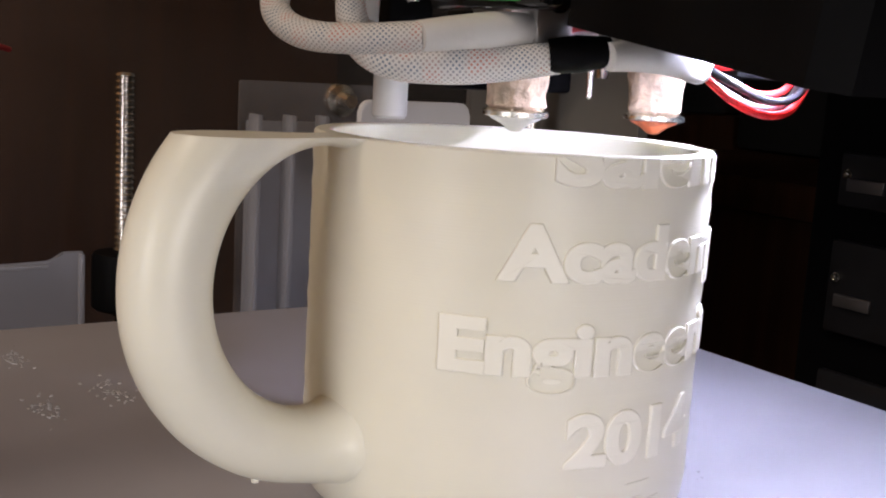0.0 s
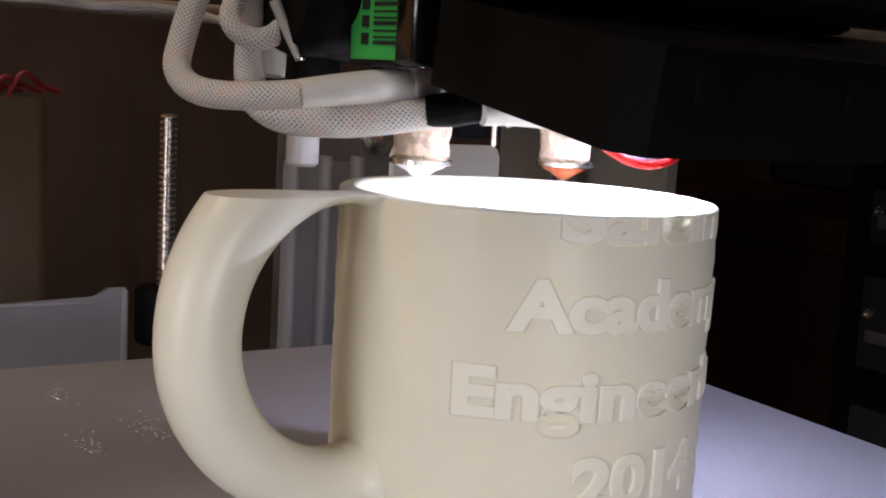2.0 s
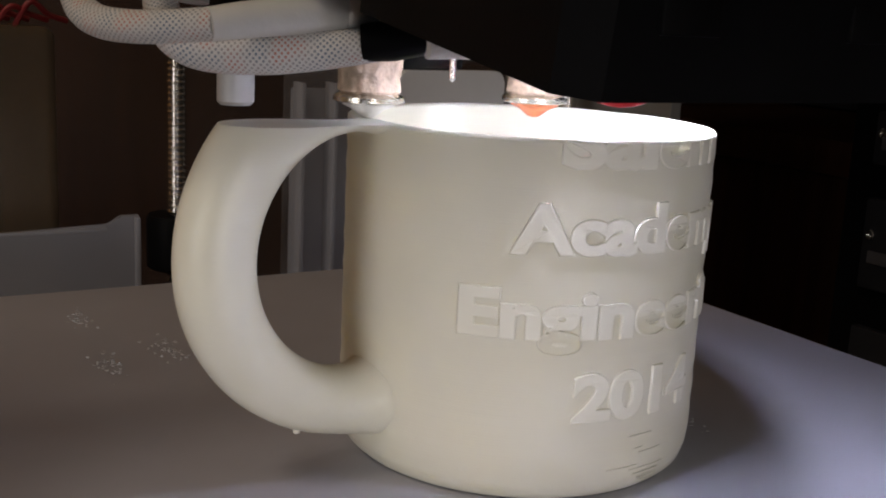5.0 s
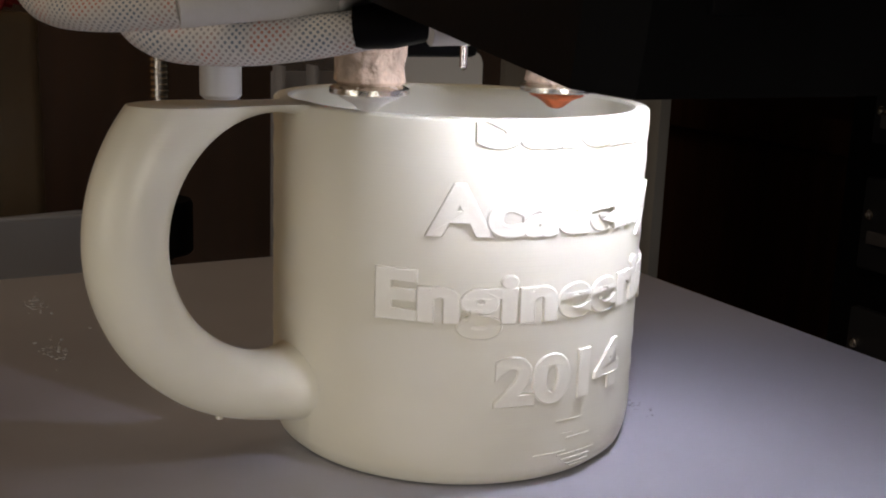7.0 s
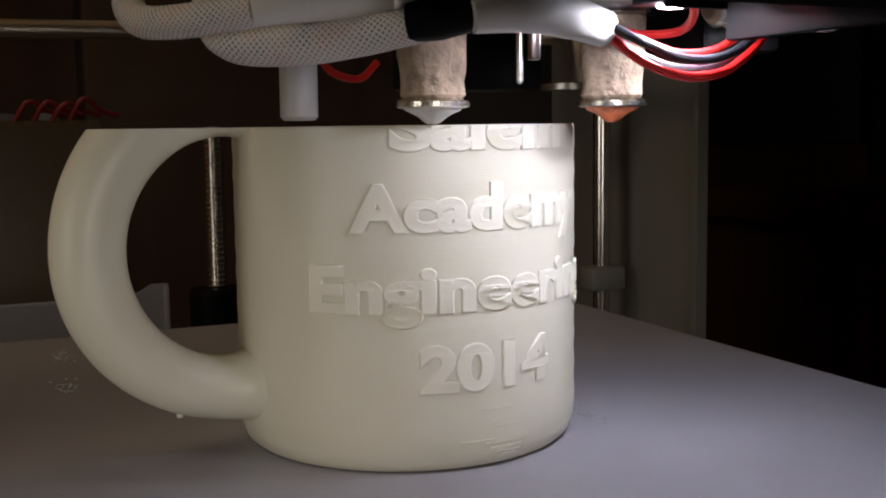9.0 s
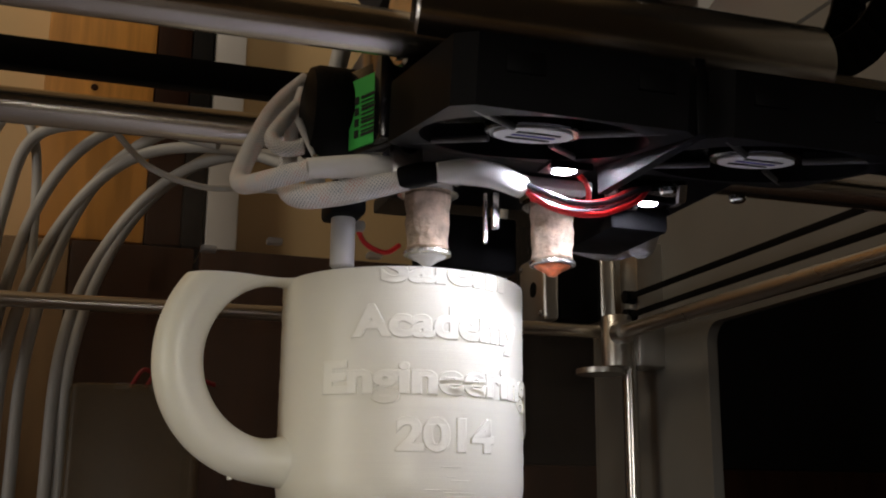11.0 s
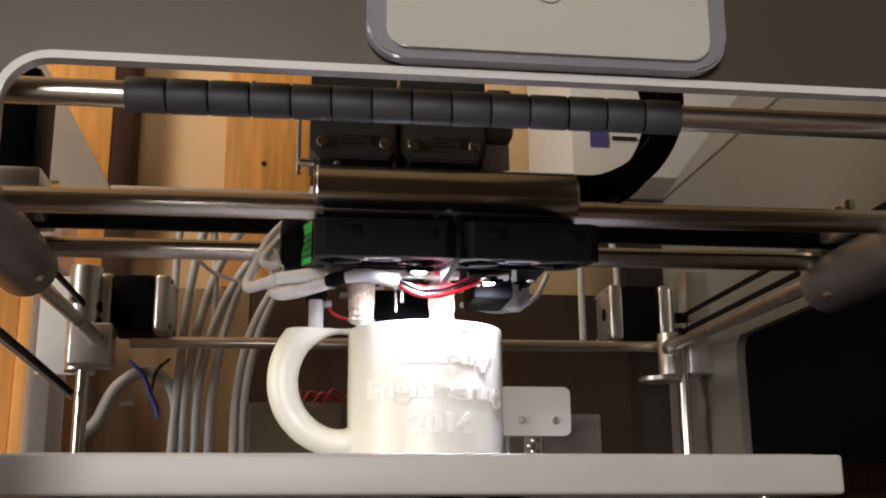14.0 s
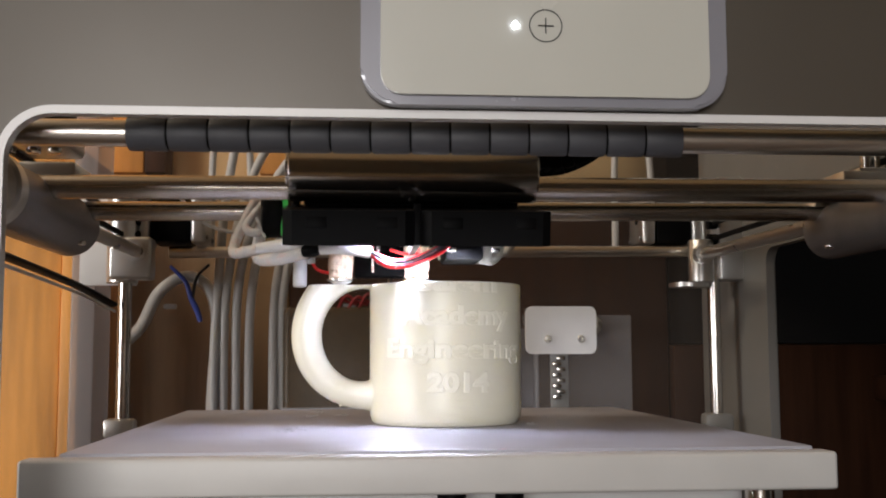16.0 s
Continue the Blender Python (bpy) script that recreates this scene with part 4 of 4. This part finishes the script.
    for k in range(3):
        part("barrel_rib", lathe([(0.0051, 0.0575 + 0.003 * k), (0.0051, 0.0588 + 0.003 * k)], (0, -0.020, 0.1020), "X", 24), "steel", lc)
    part("barrel_nut", rodm((0.0778, -0.020, 0.1051), (0.0815, -0.020, 0.1057), 0.0062, segments=6), "steel", lc)
    part("right_mount", boxm((0.060, -0.012, 0.0925), (0.082, 0.026, 0.1068), 0.002), "black", head)
    for x, z0 in ((-0.0242, 0.0784), (0.0868, 0.0925)):
        part("wiper_tube", rodm((x, 0.0172, z0), (x, 0.0172, z0 + 0.0175), 0.0041, 0.0008), "tube", head, "milky white tube")
        part("tube_mount", boxm((x - 0.0060, 0.009, z0 + 0.0170), (x + 0.0060, 0.026, 0.1068), 0.0015), "black", head)
    # cables at the left of the head
    part("sleeve_end", hose([(-0.0460, -0.030, 0.0966), (-0.0380, -0.0303, 0.0978), (-0.0280, -0.0305, 0.0990), (-0.0165, -0.030, 0.0995)], [0.0030, 0.0033, 0.0036, 0.0033], 18, 6), "sleeve", head, "white shrink sleeve over the cable end")
    part("braided_cable", hose([(-0.0445, -0.030, 0.0967), (-0.0545, -0.020, 0.0955), (-0.0602, -0.009, 0.0962), (-0.0615, 0.0, 0.1000), (-0.0600, 0.003, 0.1060), (-0.0560, 0.006, 0.1160), (-0.050, 0.008, 0.128), (-0.040, 0.010, 0.140)], 0.0030, 18, 8), "braid", head, "white braided cable sleeve")
    part("braided_cable", hose([(-0.0175, -0.0365, 0.0943), (-0.0270, -0.0310, 0.0925), (-0.0360, -0.0245, 0.0915), (-0.0435, -0.0175, 0.0918), (-0.0470, -0.0110, 0.0945), (-0.0475, -0.006, 0.100), (-0.0470, -0.004, 0.1080), (-0.0455, -0.003, 0.118), (-0.042, 0.0, 0.132)], [0.0032, 0.0038, 0.0038, 0.0034, 0.0026, 0.0026], 18, 8), "braid", head, "white braided cable sleeve")
    part("braided_cable", hose([(-0.0400, -0.012, 0.1125), (-0.0460, -0.013, 0.1080), (-0.0510, -0.012, 0.1080), (-0.0535, -0.010, 0.1115), (-0.0500, -0.006, 0.118), (-0.043, 0.0, 0.128)], 0.0024, 16, 8), "braid", head, "white braided cable sleeve")
    part("cable_cuff", hose([(-0.0412, -0.0122, 0.1115), (-0.0360, -0.0120, 0.1160), (-0.033, -0.012, 0.121)], 0.0029, 16, 5), "sleeve", head)
    part("cable_boot", hose([(-0.0195, -0.036, 0.0945), (-0.0150, -0.039, 0.0952), (-0.0090, -0.042, 0.0960)], [0.0034, 0.0038, 0.0030], 14, 5), "black", head, "black cable boot")
    part("lower_sleeve", hose([(-0.0110, -0.0440, 0.0950), (-0.002, -0.0455, 0.0960), (0.007, -0.0445, 0.0955), (0.0160, -0.0415, 0.0940)], [0.0028, 0.0036, 0.0038, 0.0034], 16, 6), "sleeve", head, "white shrink sleeve at the wires")
    for dy, dz, m in ((0, 0, "red"), (0.0016, 0.0014, "wire"), (-0.0012, 0.0030, "wire"), (0.0022, 0.0042, "red")):
        part("wire", hose([(0.0150, -0.0415 + dy, 0.0942 + dz * 0.3), (0.0210, -0.0465 + dy, 0.0880 + dz), (0.0280, -0.0490 + dy, 0.0852 + dz), (0.0370, -0.0480 + dy, 0.0858 + dz), (0.0460, -0.044 + dy, 0.0892 + dz), (0.0560, -0.038 + dy, 0.0945 + dz), (0.062, -0.034 + dy, 0.1000)], 0.0009, 10, 8), m, head)
    for x, y, r in ((0.0260, -0.0500, 0.0034), (0.0660, -0.0270, 0.0028)):
        wl = part("work_light", boxm((x - 0.0065, y - 0.0050, 0.0976), (x + 0.0065, y + 0.0048, 0.0990), 0.0004), "black", head, "slim black holder of the white work light")
        # made-up baffle that hides the lens and trims its forward light
        part("added_baffle", boxm((x - 0.0065, y - 0.0060, 0.0964), (x + 0.0065, y - 0.0051, 0.0986), 0.0002), "black", wl)
        part("light_lens", lathe([(r, 0.0973), (r, 0.0975)], (x, y, 0), segments=24), "lens", wl, "glowing cool white light lens")
    part("wire", hose([(0.030, -0.045, 0.1010), (0.040, -0.036, 0.0985), (0.044, -0.026, 0.0955), (0.036, -0.022, 0.0950), (0.028, -0.020, 0.0975)], 0.0009, 10, 8), "red", head)
    part("wire", hose([(0.000, 0.034, 0.092), (-0.006, 0.030, 0.088), (-0.014, 0.026, 0.0895), (-0.018, 0.024, 0.0945)], 0.0009, 10, 6), "red", head)
    part("plug", boxm((-0.0215, 0.021, 0.0930), (-0.0155, 0.027, 0.0965), 0.0008), "white", head)
    part("wire", hose([(-0.013, -0.031, 0.1000), (-0.007, -0.029, 0.1010), (0.001, -0.026, 0.1020)], 0.0010, 10, 5), "red", head)
    part("wire", hose([(-0.013, -0.030, 0.0985), (-0.007, -0.028, 0.0993), (0.001, -0.025, 0.1000)], 0.0010, 10, 5), "tube", head)
    part("thin_lead", hose([(-0.047, -0.018, 0.1155), (-0.0440, -0.019, 0.1085), (-0.0420, -0.020, 0.1035)], [0.0012, 0.0010, 0.0006], 10, 6), "tube", head)
    screw_head("stud", (-0.0415, -0.020, 0.1035), "Z", 0.0012, head)
    part("feed_hose", hose([(-0.036, 0.010, 0.100), (-0.034, 0.012, 0.118), (-0.030, 0.014, 0.140), (-0.026, 0.014, 0.16)], 0.0032, 12, 6), "tube", head)
    part("side_hose", hose([(0.080, 0.020, 0.100), (0.090, 0.024, 0.0955), (0.096, 0.028, 0.101), (0.097, 0.030, 0.113)], 0.0034, 12, 6), "tube", head)
    part("long_lead", hose([(-0.014, 0.03, 0.106), (-0.032, 0.055, 0.114), (-0.0494, 0.0665, 0.117), (-0.0662, 0.0665, 0.116), (-0.0823, 0.0665, 0.120), (-0.0913, 0.0665, 0.126), (-0.104, 0.067, 0.140)], 0.0012, 10, 8), "tube", head)
    part("long_lead", hose([(0.060, 0.034, 0.098), (0.085, 0.04, 0.096), (0.105, 0.044, 0.104), (0.115, 0.046, 0.120)], 0.0017, 10, 8), "tube", head)
    for x in (0.084, 0.060):
        screw_head("fan_bolt", (x, -0.050, 0.0955), "-Z", 0.0026, head)
    ch = part("cable_chain_end", boxm((0.098, -0.030, 0.1460), (0.112, -0.008, 0.1570), 0.0015), "black", head)
    pts = path_points([(0.112, -0.019, 0.1500), (0.130, -0.019, 0.1515), (0.150, -0.019, 0.1620), (0.164, -0.019, 0.1800), (0.170, -0.019, 0.2000), (0.168, -0.019, 0.222), (0.158, -0.019, 0.245)], 3)
    for k, (p, q) in enumerate(zip(pts, pts[1:])):
        d = (q - p)
        ang = math.degrees(math.atan2(d.z, d.x))
        for yy in (-0.0150, 0.0130):
            bm = boxm((-0.0004, yy, -0.0075), (d.length + 0.0004, yy + 0.002, 0.0075), 0.0006)
            bm.transform(Matrix.Translation(p) @ pose(0, 0, 0, 0, -ang, 0))
            part("chain_link", bm, "black", head)
        bm = boxm((0.0008, -0.0130, -0.0053), (d.length - 0.0022, 0.0130, -0.0038), 0.0004)
        bm.transform(Matrix.Translation(p) @ pose(0, 0, 0, 0, -ang, 0))
        part("chain_bar", bm, "black", head)
    return head


front_panel()
spiral_rod()
shell_walls()
room()
canister()
printed_box()
build_bed()
glue_smears()
build_mug()
corner_posts()
motor(-0.2445, -0.182, 0.365, 0.1380, 0.1900)
motor(0.2175, 0.2785, 0.376, 0.1400, 0.1925)
side_rails()
rear_parts()
rear_top_motor()
gantry = build_gantry()
head = build_head()


def motions():
    # the head follows the rim, turns back, then crosses to the handle
    track = [
        (0.0, 0.0137, 0.0183), (0.5, 0.0100, 0.0255), (1.0, 0.0031, 0.0285), (1.5, -0.0034, 0.0309), (2.0, -0.0100, 0.0322), (2.5, -0.0171, 0.0305),
        (3.0, -0.0238, 0.0281), (3.5, -0.0289, 0.0243), (4.0, -0.0331, 0.0193), (4.8, -0.0390, 0.0080), (5.6, -0.0408, -0.0050), (6.5, -0.0385, -0.0175),
        (7.0, -0.0346, -0.0240), (7.5, -0.0292, -0.0300), (8.0, -0.0230, -0.0350), (8.5, -0.0168, -0.0400), (9.0, -0.0103, -0.0435), (9.5, -0.0030, -0.0465),
        (10.3, 0.0030, -0.0470), (11.2, -0.0070, -0.0390), (12.0, -0.0173, -0.0325), (12.5, -0.0220, -0.0312), (13.0, -0.0258, -0.0298), (13.5, -0.0311, -0.0255),
        (14.0, -0.0362, -0.0115), (14.5, -0.0404, 0.0000), (15.0, -0.0455, 0.0085), (15.5, -0.0525, 0.0125), (16.0, -0.0592, 0.0174)]
    walk(head, [(t, pose(x, y, 0)) for t, x, y in track])
    walk(gantry, [(t, pose(0, y, 0)) for t, x, y in track])


motions()
